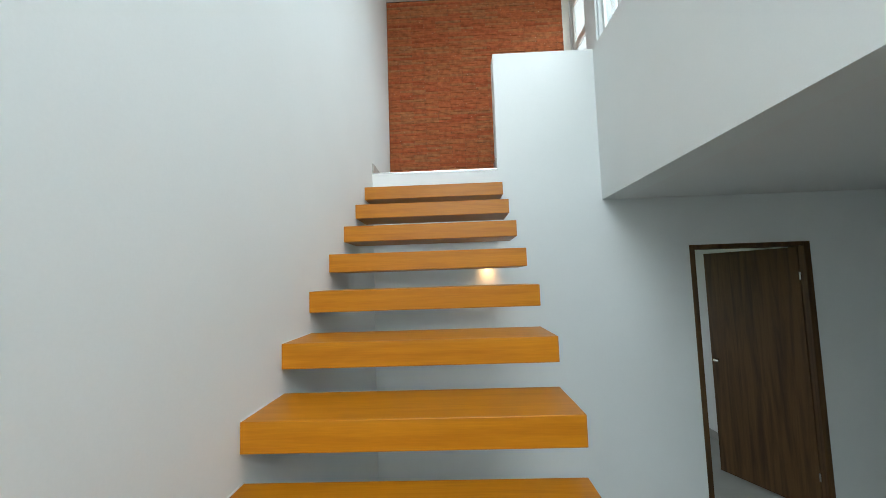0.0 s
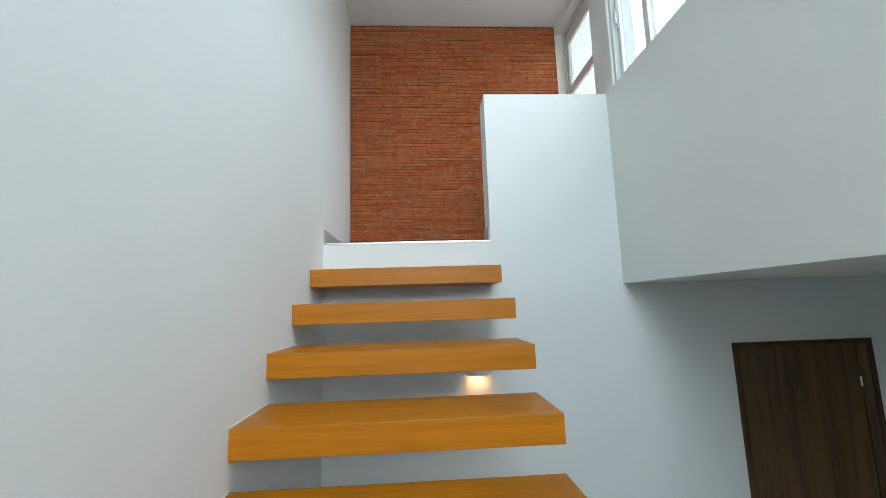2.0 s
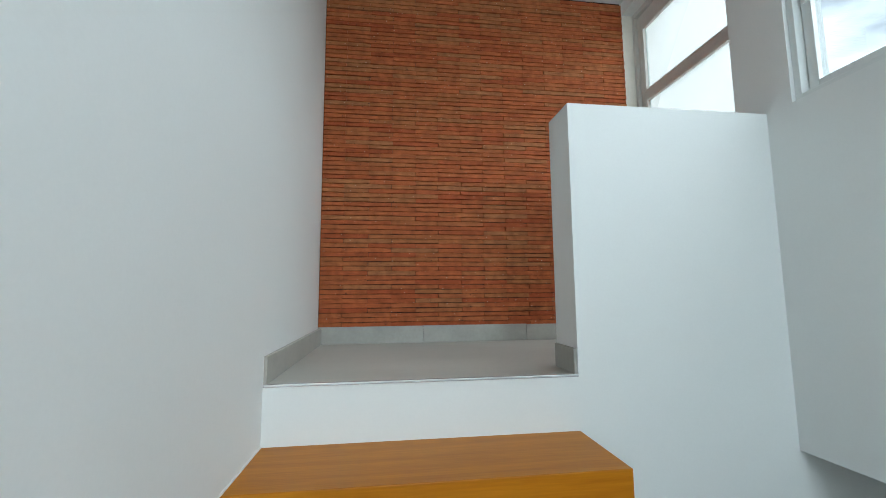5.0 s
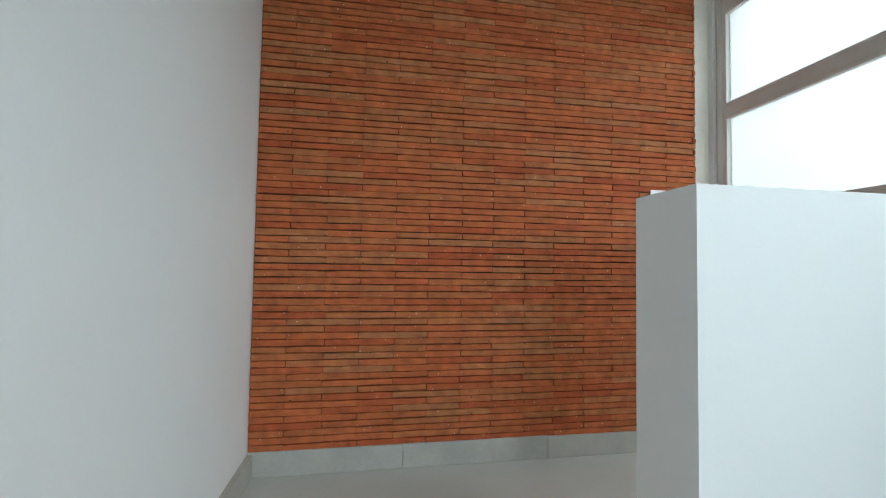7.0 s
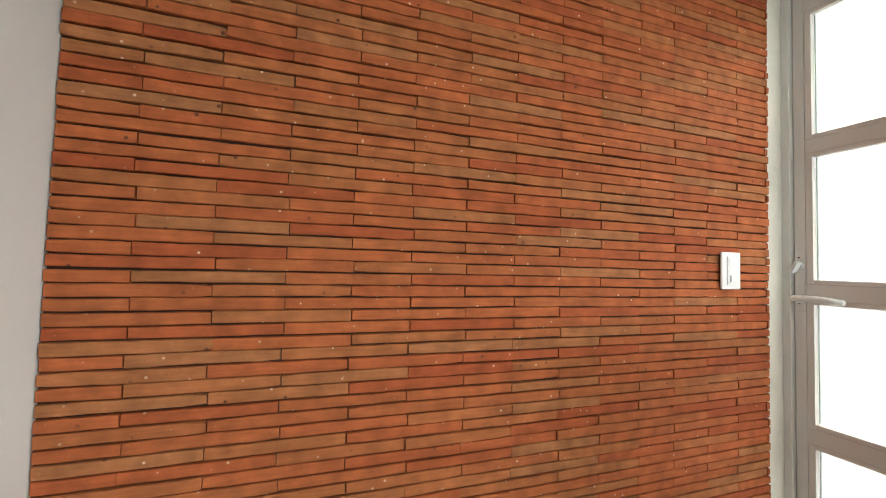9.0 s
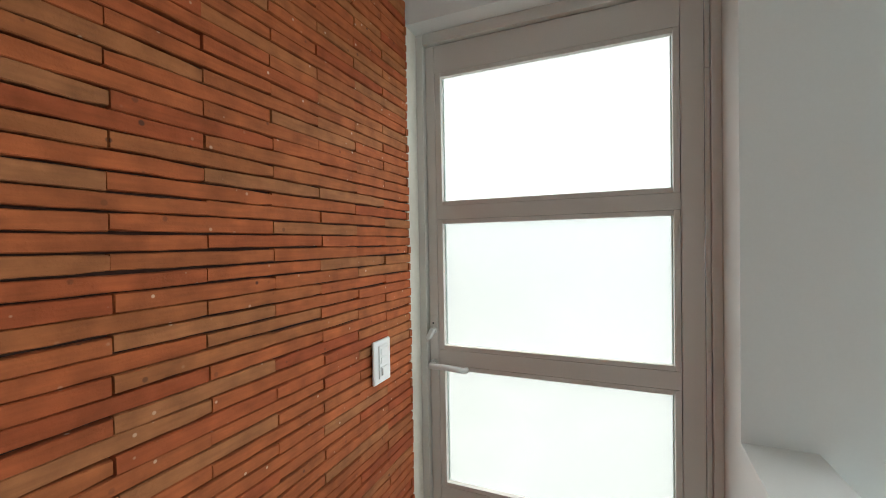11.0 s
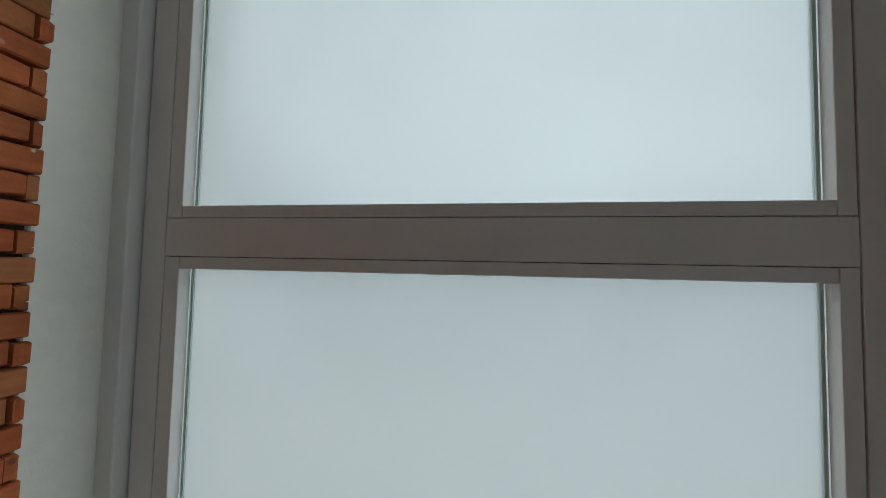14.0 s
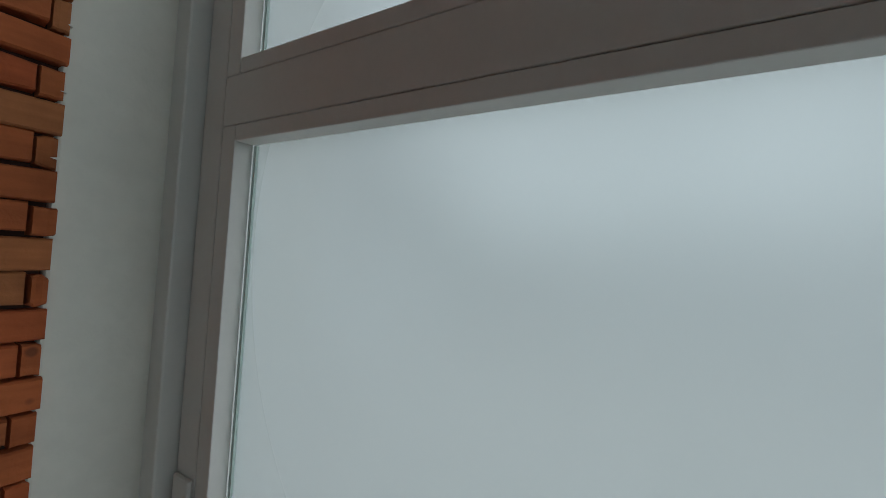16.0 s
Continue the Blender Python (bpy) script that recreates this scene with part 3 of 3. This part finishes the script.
part("window_frame", block(XR + 0.015, 1.29, 2.966, 2.990, HT, 4.72, 0.002), WALU, win)
part("window_frame", block(XR + 0.015, 1.29, -3.0, -2.976, HT, 4.72, 0.002), WALU, win)
part("window_frame", block(XR + 0.015, 1.29, -2.976, 2.966, HT, HT + 0.022, 0.002), WALU, win)
part("window_frame", block(XR + 0.015, 1.29, -2.976, 2.966, 4.70, 4.72, 0.002), WALU, win)
sash(2.661, 2.962, HT + 0.024, 4.698, 0.034, 0.022, 0.034)
sash(1.735, 2.659, HT + 0.024, 4.698, 0.034, 0.022, 0.022)
for k in range(5):
    y1 = 1.733 - 0.942 * k
    sash(y1 - 0.940, y1, HT + 0.024, 4.698, 0.034, 0.022, 0.022)
bm = block(WX - 0.008, WX, 2.934, 2.954, 4.02, 4.21, 0.002)
part("latch_plate", bm, WALU, win)
part("latch_lever", block(WX - 0.020, WX - 0.007, 2.940, 2.948, 4.06, 4.15, 0.003), WALU, win, "slim white latch lever")
for z in (4.035, 4.195, 4.18):
    part("screw", tube((WX - 0.0095, 2.944, z), (WX - 0.007, 2.944, z), 0.003, seg=8), GAP_SCREW_BLACK, win)

# assumed front window, never in view, that frames the fill lamp
added_win = tagged(new("added_front_window"), "unseen white aluminium front window added around the fill light", "window", kind="structure")
for bx in ((-0.5, -0.45, YF - 0.12, YF - 0.06, 3.50, 4.75), (0.95, 1.0, YF - 0.12, YF - 0.06, 3.50, 4.75), (-0.45, 0.95, YF - 0.12, YF - 0.06, 3.50, 3.55), (-0.45, 0.95, YF - 0.12, YF - 0.06, 4.70, 4.75)):
    part("window_frame", block(*bx, 0.002), WALU, added_win)

# ---------- terrace ----------
TZ = 2.66
TX, TY = 8.5, 7.4
structure("terrace_slab", block(1.33, TX + 0.15, -6.0, TY + 0.15, 2.615, TZ - 0.006), GROUT, "beige tiled roof terrace", "floor")
structure("parapet_north", block(1.46, TX + 0.15, TY, TY + 0.15, 2.45, 3.70, 0.01), STUCCO, "white stucco terrace parapet", "parapet")
structure("parapet_east", block(TX, TX + 0.15, -6.0, TY, 2.45, 3.70, 0.01), STUCCO, "white stucco terrace parapet", "parapet")
structure("parapet_south", block(1.33, TX, -6.15, -6.0, 2.45, 3.70, 0.01), STUCCO, "white stucco terrace parapet", "parapet")
structure("wall_terrace_north", block(1.46 - 0.3, 1.46, 4.3, TY + 0.15, 2.45, ZC + 0.2), STUCCO, "white exterior wall beside the terrace door")
structure("baseboard_terrace_north", block(1.46, TX, TY - 0.012, TY, TZ, TZ + 0.09, 0.002), SKIRT, "grey tile skirting of the parapet", "baseboard")
structure("baseboard_terrace_east", block(TX - 0.012, TX, -6.0, TY - 0.012, TZ, TZ + 0.09, 0.002), SKIRT, "grey tile skirting of the parapet", "baseboard")
structure("wall_house_outside", block(1.33, 5.0, -6.0, -5.9, 0, 2.45), STUCCO, "white exterior wall under the terrace")

# terrace paving, tile by tile
paving = tagged(new("terrace_paving"), "large beige porcelain tiles laid on the terrace", "floor", kind="structure")
tile_mesh = None
for i in range(12):
    for j in range(22):
        if tile_mesh is None:
            ob = part("tile", block(0, 0.594, 0, 0.594, -0.0055, 0, 0.0015), TERRACE, paving)
            tile_mesh = ob.data
        else:
            ob = new("tile", tile_mesh)
            ob.parent = paving
        ob.location = (1.345 + 0.6 * i, -5.99 + 0.6 * j, TZ + random.uniform(-0.0004, 0.0004))

# gas tank
tank = thing("gas_tank", "white horizontal gas tank with red valve cover on the terrace", "gas tank")
TCX, TCY, TCZ, TR = 7.95, 6.15, TZ + 0.40, 0.29
bm = bmesh.new()
prof = [(-0.60, 0.0), (-0.595, 0.08), (-0.575, 0.16), (-0.54, 0.225), (-0.49, 0.27), (-0.43, TR), (0.43, TR), (0.49, 0.27), (0.54, 0.225), (0.575, 0.16), (0.595, 0.08), (0.60, 0.0)]
rings = [[bm.verts.new((TCX + r * math.cos(k * math.tau / 32), TCY + y, TCZ + r * math.sin(k * math.tau / 32))) for k in range(32)] if r else [bm.verts.new((TCX, TCY + y, TCZ))] for y, r in prof]
for a, b in zip(rings, rings[1:]):
    for k in range(32):
        q = [a[k % len(a)], a[(k + 1) % len(a)], b[(k + 1) % len(b)], b[k % len(b)]]
        bm.faces.new(list(dict.fromkeys(q)))
part("tank_shell", bm, TANKW, tank, smooth=True)
part("weld_band", tube((TCX, TCY - 0.008, TCZ), (TCX, TCY + 0.008, TCZ), TR + 0.003, seg=32), TANKW, tank)
for sx in (-0.17, 0.17):
    for sy in (-0.33, 0.33):
        part("leg", block(TCX + sx - 0.03, TCX + sx + 0.03, TCY + sy - 0.025, TCY + sy + 0.025, TZ, TCZ - 0.2, 0.004), TANKW, tank)
part("valve_cover", block(TCX - 0.12, TCX + 0.12, TCY - 0.27, TCY + 0.27, TCZ + TR - 0.05, TCZ + TR + 0.15, 0.02), RED, tank, "red enamelled steel cover")
part("cover_emblem", bent_tube([(TCX - 0.123, TCY + 0.20 + 0.045 * math.cos(a), TCZ + TR + 0.06 + 0.045 * math.sin(a)) for a in [0.4 + 0.3 * i for i in range(16)]], 0.008, 6), PLASTIC, tank, "white emblem")
part("cover_mark_bar", block(TCX - 0.124, TCX - 0.118, TCY - 0.22, TCY + 0.12, TCZ + TR + 0.035, TCZ + TR + 0.085), PLASTIC, tank, "white bar of lettering")
hose = part("gas_hose", bent_tube([(TCX, TCY + 0.27, TCZ + TR + 0.02), (TCX, TCY + 0.45, TCZ + TR), (TCX + 0.1, TCY + 0.62, TCZ + TR + 0.04), (TCX + 0.3, TCY + 0.72, TCZ + TR + 0.2), (TCX + 0.48, TCY + 0.74, TCZ + TR + 0.38), (TCX + 0.55, TCY + 0.72, 3.715), (TCX + 0.75, TCY + 0.72, 3.715)], 0.018), HOSE, None, "", True)
tagged(hose, "black rubber gas hose looping over the parapet", "hose")
board = part("wooden_board", block(-0.13, 0.13, -0.012, 0.012, 0, 0.82, 0.002), BOARD)
board.matrix_world = pose(7.6, 7.285, TZ, -7, 0, 0)
tagged(board, "reddish-brown wooden board leaning on the parapet", "board")


# ---------- neighbourhood ----------
structure("ground", block(-900, 900, -900, 900, -0.6, -0.16), GRASS, "rough green grassland to the horizon", "ground")
structure("road", block(18, 25, -200, 200, -0.16, -0.12), ASPHALT, "dark asphalt road", "road")
structure("road_cross", block(25, 90, 30, 37, -0.16, -0.124), ASPHALT, "dark asphalt side road", "road")
for i, x in enumerate((17.8, 25.0)):
    structure("kerb_" + ("near", "far")[i], block(x, x + 0.2, -200, 29.5, -0.16, 0.0, 0.02), CONCRETE, "pale concrete kerb", "kerb")


def house_window(parent, x0, x1, y, z0, z1):
    """A dark two-light sliding window in a wall that faces -y."""
    w = part("window_frame", block(x0, x1, y - 0.02, y + 0.05, z0, z0 + 0.06), BLACKALU, parent, "black aluminium window frame")
    for bx in ((x0, x1, y - 0.02, y + 0.05, z1 - 0.06, z1), (x0, x0 + 0.06, y - 0.02, y + 0.05, z0 + 0.06, z1 - 0.06), (x1 - 0.06, x1, y - 0.02, y + 0.05, z0 + 0.06, z1 - 0.06), ((x0 + x1) / 2 - 0.03, (x0 + x1) / 2 + 0.03, y - 0.02, y + 0.05, z0 + 0.06, z1 - 0.06)):
        part("window_bar", block(*bx), BLACKALU, w)
    for a, b in ((x0 + 0.06, (x0 + x1) / 2 - 0.03), ((x0 + x1) / 2 + 0.03, x1 - 0.06)):
        part("window_pane", block(a, b, y + 0.005, y + 0.012, z0 + 0.06, z1 - 0.06), DARKGLASS, w)


nb = thing("neighbour_house", "white stucco two-storey house with dark sliding windows", "house")
part("wall", block(2.0, 8.65, 9.75, 16.0, -0.16, 6.38, 0.01), STUCCO, nb)
part("wall", block(8.65, 11.2, 9.95, 15.5, -0.16, 6.18, 0.01), STUCCO, nb)
part("roof_parapet", block(2.0, 6.6, 9.75, 14.0, 6.38, 6.85, 0.01), STUCCO, nb)
part("roof_water_tank_housing", block(3.0, 4.6, 11.5, 13.0, 6.85, 7.9, 0.01), STUCCO, nb)
house_window(nb, 6.2, 7.75, 9.745, 4.55, 5.7)
house_window(nb, 8.85, 10.25, 9.945, 4.55, 5.55)
house_window(nb, 6.2, 7.75, 9.745, 0.9, 2.1)

nb2 = thing("grey_white_house", "stained pale stucco house with stepped roofline", "house")
part("wall", block(13.2, 17.4, 0.5, 8.6, -0.16, 5.15, 0.01), STUCCO, nb2)
part("wall", block(13.2, 17.4, -3.5, 0.5, -0.16, 5.75, 0.01), STUCCO, nb2)
part("roof_block", block(14.2, 16.2, 2.0, 4.4, 5.15, 5.9, 0.01), STUCCO, nb2)

nb3 = thing("far_house", "pale grey two-storey house with dark eaves and upper windows", "house")
part("wall", block(20.0, 27.0, -13.1, -10.6, -0.16, 4.98, 0.01), STUCCO, nb3)
part("wall", block(20.0, 27.0, -10.6, -5.0, -0.16, 4.02, 0.01), STUCCO, nb3)
part("wall", block(20.6, 27.0, -10.6, -5.0, 4.02, 4.98), CONCRETE, nb3, "grey upper wall set back")
part("eaves", block(19.8, 27.2, -13.3, -4.8, 4.98, 5.09, 0.01), BLACKALU, nb3, "dark flat eaves")
part("ledge", block(19.9, 20.6, -10.6, -5.0, 4.02, 4.10, 0.01), CONCRETE, nb3)
for i in range(4):
    y0 = -10.5 + 1.36 * i
    w = part("window_frame", block(20.52, 20.62, y0, y0 + 0.10, 4.10, 4.98), BLACKALU, nb3, "dark window frame")
    part("window_pane", block(20.55, 20.57, y0 + 0.10, y0 + 1.36, 4.14, 4.95), DARKGLASS, w)
for i, y0 in enumerate((-9.7, -8.6, -7.2)):
    part("small_window", block(19.97, 20.03, y0, y0 + 0.55, 3.05, 3.32 + 0.09 * (i % 2)), DARKGLASS, nb3)
part("annexe_wall", block(18.6, 20.0, -16.5, -10.4, -0.16, 3.84, 0.01), CONCRETE, nb3, "stained grey annexe wall")
part("annexe_slab", block(18.4, 20.0, -16.7, -10.2, 3.84, 3.95, 0.01), STUCCO, nb3)
for i in range(10):
    part("rail_post", block(19.86, 19.88, -10.95 + i * 0.11, -10.93 + i * 0.11, 3.95, 4.22), BLACKALU, nb3)
for z in (4.04, 4.13, 4.22):
    part("rail_bar", block(19.86, 19.88, -10.96, -9.92, z, z + 0.015), BLACKALU, nb3)

heater = thing("solar_water_heater", "white solar water heater on a flat house roof", "water heater")
part("storage_tank", tube((21.2, -12.0, 5.36), (21.2, -10.7, 5.36), 0.17, seg=20), TANKW, heater)
panel = part("collector_panel", block(-0.03, 0.03, -0.6, 0.6, -0.75, 0.75, 0.005), DARKGLASS, heater)
panel.matrix_local = pose(20.7, -11.35, 5.24, 0, 68, 0)
for y in (-11.9, -10.8):
    part("stand_leg", tube((21.2, y, 5.09), (21.2, y, 5.22), 0.025, seg=8), STEEL, heater)
    part("stand_leg", tube((20.2, y, 5.09), (21.15, y, 5.30), 0.02, seg=8), STEEL, heater)

bwall = thing("boundary_wall", "long white panelled boundary wall beyond the road", "wall")
for i in range(30):
    part("wall_panel", block(60, 60.2, -60 + i * 4.0, -60 + i * 4.0 + 3.85, -0.16, 2.1), STUCCO, bwall)
for i in range(31):
    part("wall_post", block(59.95, 60.25, -60.13 + i * 4.0, -60.02 + i * 4.0, -0.16, 2.25), CONCRETE, bwall)


def car(name, label, paint, m):
    c = thing(name, label, "car")
    bm = bmesh.new()
    side = [(-2.1, 0.35), (-2.15, 0.75), (-1.2, 0.92), (-0.6, 1.42), (0.9, 1.45), (1.6, 0.98), (2.1, 0.9), (2.15, 0.4)]
    l = [bm.verts.new((x, -0.85, z)) for x, z in side]
    r = [bm.verts.new((x, 0.85, z)) for x, z in side]
    bm.faces.new(l), bm.faces.new(r[::-1])
    for i in range(len(side)):
        j = (i + 1) % len(side)
        bm.faces.new((l[i], r[i], r[j], l[j]))
    bmesh.ops.bevel(bm, geom=bm.edges[:], offset=0.07, segments=2, affect="EDGES")
    part("body", bm, paint, c)
    for sy in (-0.86, 0.86):
        part("side_window", block(-0.75, 1.1, sy - 0.01, sy + 0.01, 0.98, 1.34, 0.004), DARKGLASS, c)
        for sx in (-1.35, 1.35):
            w = part("tyre", tube((sx, sy - 0.1, 0.33), (sx, sy + 0.1, 0.33), 0.33, seg=20), HOSE, c)
            part("rim", tube((sx, sy * 1.0 - 0.105, 0.33), (sx, sy + 0.105, 0.33), 0.2, seg=12), STEEL, w)
    for sy in (-0.6, 0.6):
        part("headlight", block(-2.17, -2.08, sy - 0.18, sy + 0.18, 0.62, 0.75, 0.01), PLASTIC, c)
    c.matrix_world = m
    return c


car("black_pickup", "black car parked on the road side", CARBLACK, pose(40, 36, -0.12, 0, 0, 15))
car("silver_car", "silver car parked beyond the house", CARSILVER, pose(21.5, 13, -0.12, 0, 0, 80))
for i, (x, y) in enumerate(((30, 19), (46, 30))):
    lp = thing("street_lamp", "tall pale metal street lamp with a curved arm", "street lamp", "street lamps")
    part("pole", tube((x, y, -0.16), (x, y, 7.0), 0.09, 0.06), CONCRETE, lp)
    part("arm", bent_tube([(x, y, 7.0), (x - 0.2, y, 7.4), (x - 0.8, y, 7.7), (x - 1.6, y, 7.75)], 0.045), CONCRETE, lp)
    part("lamp_head", block(x - 2.1, x - 1.5, y - 0.12, y + 0.12, 7.68, 7.80, 0.03), CONCRETE, lp)

# hills
bm = bmesh.new()
N = 90
low, top = [], []
for i in range(N + 1):
    a = -math.pi * 0.62 + i / N * math.pi * 1.5
    hgt = 26 + 16 * noise.noise(Vector((i * 0.07, 3.1, 0))) + 3 * noise.noise(Vector((i * 0.5, 7, 0)))
    swell = math.exp(-((math.degrees(a) + 41) / 7.5) ** 2)
    hgt = hgt * (1 - swell) + 37 * swell
    low.append(bm.verts.new((620 * math.cos(a), 620 * math.sin(a), -1)))
    top.append(bm.verts.new((840 * math.cos(a), 840 * math.sin(a), hgt * 1.6)))
for i in range(N):
    bm.faces.new((low[i], low[i + 1], top[i + 1], top[i]))
structure("backdrop_hills", bm, HILL, "dark wooded hills under the clouds", "hill")


def tree(x, y, h, seed):
    """Tapered trunk, limbs and a ragged crown of leaf clumps."""
    rng = random.Random(seed)
    t = thing("tree", "dense dark green tree beyond the road", "tree", "trees beyond the road")
    bm = tube((x, y, -0.16), (x, y, h * 0.45), 0.16, 0.09, 8)
    limbs = []
    for i in range(6):
        a, r = i * 1.05 + rng.random(), h * rng.uniform(0.18, 0.32)
        e = Vector((x + r * math.cos(a), y + r * math.sin(a), h * rng.uniform(0.55, 0.85)))
        tube((x, y, h * rng.uniform(0.25, 0.45)), e, 0.06, 0.02, 6, bm)
        limbs.append(e)
    part("trunk", bm, BARK, t)
    vs, fs = [], []
    for _ in range(900):
        c = rng.choice(limbs) + Vector((rng.gauss(0, 0.11), rng.gauss(0, 0.11), rng.gauss(0, 0.09))) * h
        s = rng.uniform(0.12, 0.28)
        q = Euler((rng.uniform(0, 6.3), rng.uniform(0, 6.3), rng.uniform(0, 6.3)))
        k = len(vs)
        for dx, dy in ((-1, 0), (0, -0.5), (1, 0), (0, 0.5)):
            p = Vector((dx * s, dy * s, 0))
            p.rotate(q)
            vs.append(c + p)
        fs.append((k, k + 1, k + 2, k + 3))
    me = bpy.data.meshes.new("crown")
    me.from_pydata(vs, [], fs)
    me.materials.append(LEAF)
    ob = new("crown", me)
    ob.parent = t


for i, (x, y, h) in enumerate(((52, 44, 7), (56, 38, 6), (50, 52, 8), (64, 26, 5), (66, 20, 6), (70, 33, 7), (64, 48, 7), (72, 12, 5), (68, 2, 6), (66, -14, 6), (70, -26, 7))):
    tree(x, y, h, i + 5)

# ---------- thin clay bricks, last ----------
BL, BH, PITCH = 0.2675, 0.0244, 0.0262
rng = random.Random(11)


def brick_shape(length, seed):
    """One thin hand-cut brick: wavy long edges, chipped corners, softened face."""
    r = random.Random(seed)
    n = max(3, round(length / 0.037))
    bow, belly = r.uniform(-0.0008, 0.0008), r.choice((0.0, 0.0, 0.0002, -0.0004, -0.0012))
    rows = []
    for i in range(n + 1):
        u = i / n
        wave = bow * math.sin(math.pi * u) + r.uniform(-0.0004, 0.0004)
        lo = -BH / 2 + wave + r.uniform(-0.0006, 0.0006) - belly
        hi = BH / 2 + wave + r.uniform(-0.0006, 0.0006) + belly
        f = r.uniform(-0.0009, 0.0009)
        end = i in (0, n)
        chip = r.choice((0.0, 0.0, 0.0004, 0.0024)) if end else 0.0
        e = (r.uniform(0.0001, 0.0011) if end else 0.0) * (1 if i == 0 else -1)
        x = length * u
        rows.append(((x, 0.02, lo), (x + e * 0.4, 0.0024, lo + chip), (x + e, f + 0.0003, lo + 0.0014 + chip), (x + e, f, hi - 0.0014 - chip), (x + e * 0.4, 0.0024, hi - chip), (x, 0.02, hi)))
    vs = [p for row in rows for p in row]
    fs = [(6 * i + k, 6 * i + 6 + k, 6 * i + 7 + k, 6 * i + 1 + k) for i in range(n) for k in range(5)]
    fs += [tuple(range(5, -1, -1)), tuple(6 * n + k for k in range(6))]
    return vs, fs


def as_mesh(name, vs, fs, mat):
    me = bpy.data.meshes.new(name)
    me.from_pydata(vs, [], fs)
    me.materials.append(mat)
    return me


full = [brick_shape(BL, s) for s in range(14)]
full_mesh = [as_mesh("brick", *sh, BRICK) for sh in full]
cut_mesh = {}
brick_wall = tagged(new("wall_brick"), "wall of thin red and tan clay bricks with dark joints", "wall", kind="structure")
field_v, field_f, made = [], [], 0
z, course = 3.651 - 32 * PITCH, 0
while z < ZC - 0.010:
    x = XL - 0.0095
    step = BL + 0.0011
    first = True
    while x < BX - 0.008:
        ln = (0.2610 if course % 2 else 0.1250) + rng.uniform(-0.003, 0.003) if first else BL
        first = False
        right = min(x + ln, BX + rng.uniform(-0.0006, 0.0006))
        ln = right - x
        if ln < 0.008:
            break
        near = 3.50 < z < 4.56
        cutp = abs(ln - BL) > 0.004
        k = rng.randrange(14)
        dy, tilt, dz = rng.uniform(-0.0022, 0.0022), rng.uniform(-0.12, 0.12), rng.uniform(-0.0005, 0.0005) + 0.0045 * noise.noise(Vector((x * 1.1, z * 2.0, 5.0)))
        m = Matrix.Translation((x, YB + dy, z + dz)) @ Euler((0, radians(tilt), radians(rng.uniform(-0.25, 0.25)))).to_matrix().to_4x4()
        if near and made < 300:
            if cutp:
                key = (round(ln, 3), k % 3)
                if key not in cut_mesh:
                    cut_mesh[key] = as_mesh("brick", *brick_shape(round(ln, 3), k + 40), BRICK)
                me = cut_mesh[key]
            else:
                me = full_mesh[k]
            ob = new("brick", me)
            ob.parent, ob.matrix_local = brick_wall, m
            made += 1
        else:
            vs, fs = brick_shape(ln, k + 40) if cutp else full[k]
            o = len(field_v)
            field_v += [m @ Vector(p) for p in vs]
            field_f += [tuple(o + i for i in f) for f in fs]
        x = right + (step - BL) + rng.uniform(-0.0006, 0.0006)
    z += PITCH
    course += 1
fld = new("brick_field", as_mesh("brick_field", field_v, field_f, BRICK_FIELD))
fld.parent = brick_wall
tagged(fld, kind="stuff")

# white plaster crumbs on the brick ends
crumb_v, crumb_f = [], []
for i in range(80):
    if rng.random() < 0.5:
        continue
    zz, s = 2.821 + PITCH * (i + 0.5), rng.uniform(0.0008, 0.0018)
    o = len(crumb_v)
    crumb_v += [Vector((BX - rng.uniform(0.002, 0.006), YB + 0.001, zz)), Vector((BX + 0.001, YB + 0.0005, zz - s)), Vector((BX + 0.001, YB + 0.0005, zz + s)), Vector((BX + 0.002, YB + 0.01, zz))]
    crumb_f += [(o, o + 1, o + 2), (o, o + 2, o + 3), (o, o + 3, o + 1), (o + 1, o + 3, o + 2)]
cr = new("plaster_crumb", as_mesh("plaster_crumb", crumb_v, crumb_f, PLASTER))
cr.parent = brick_wall
tagged(cr, kind="stuff")
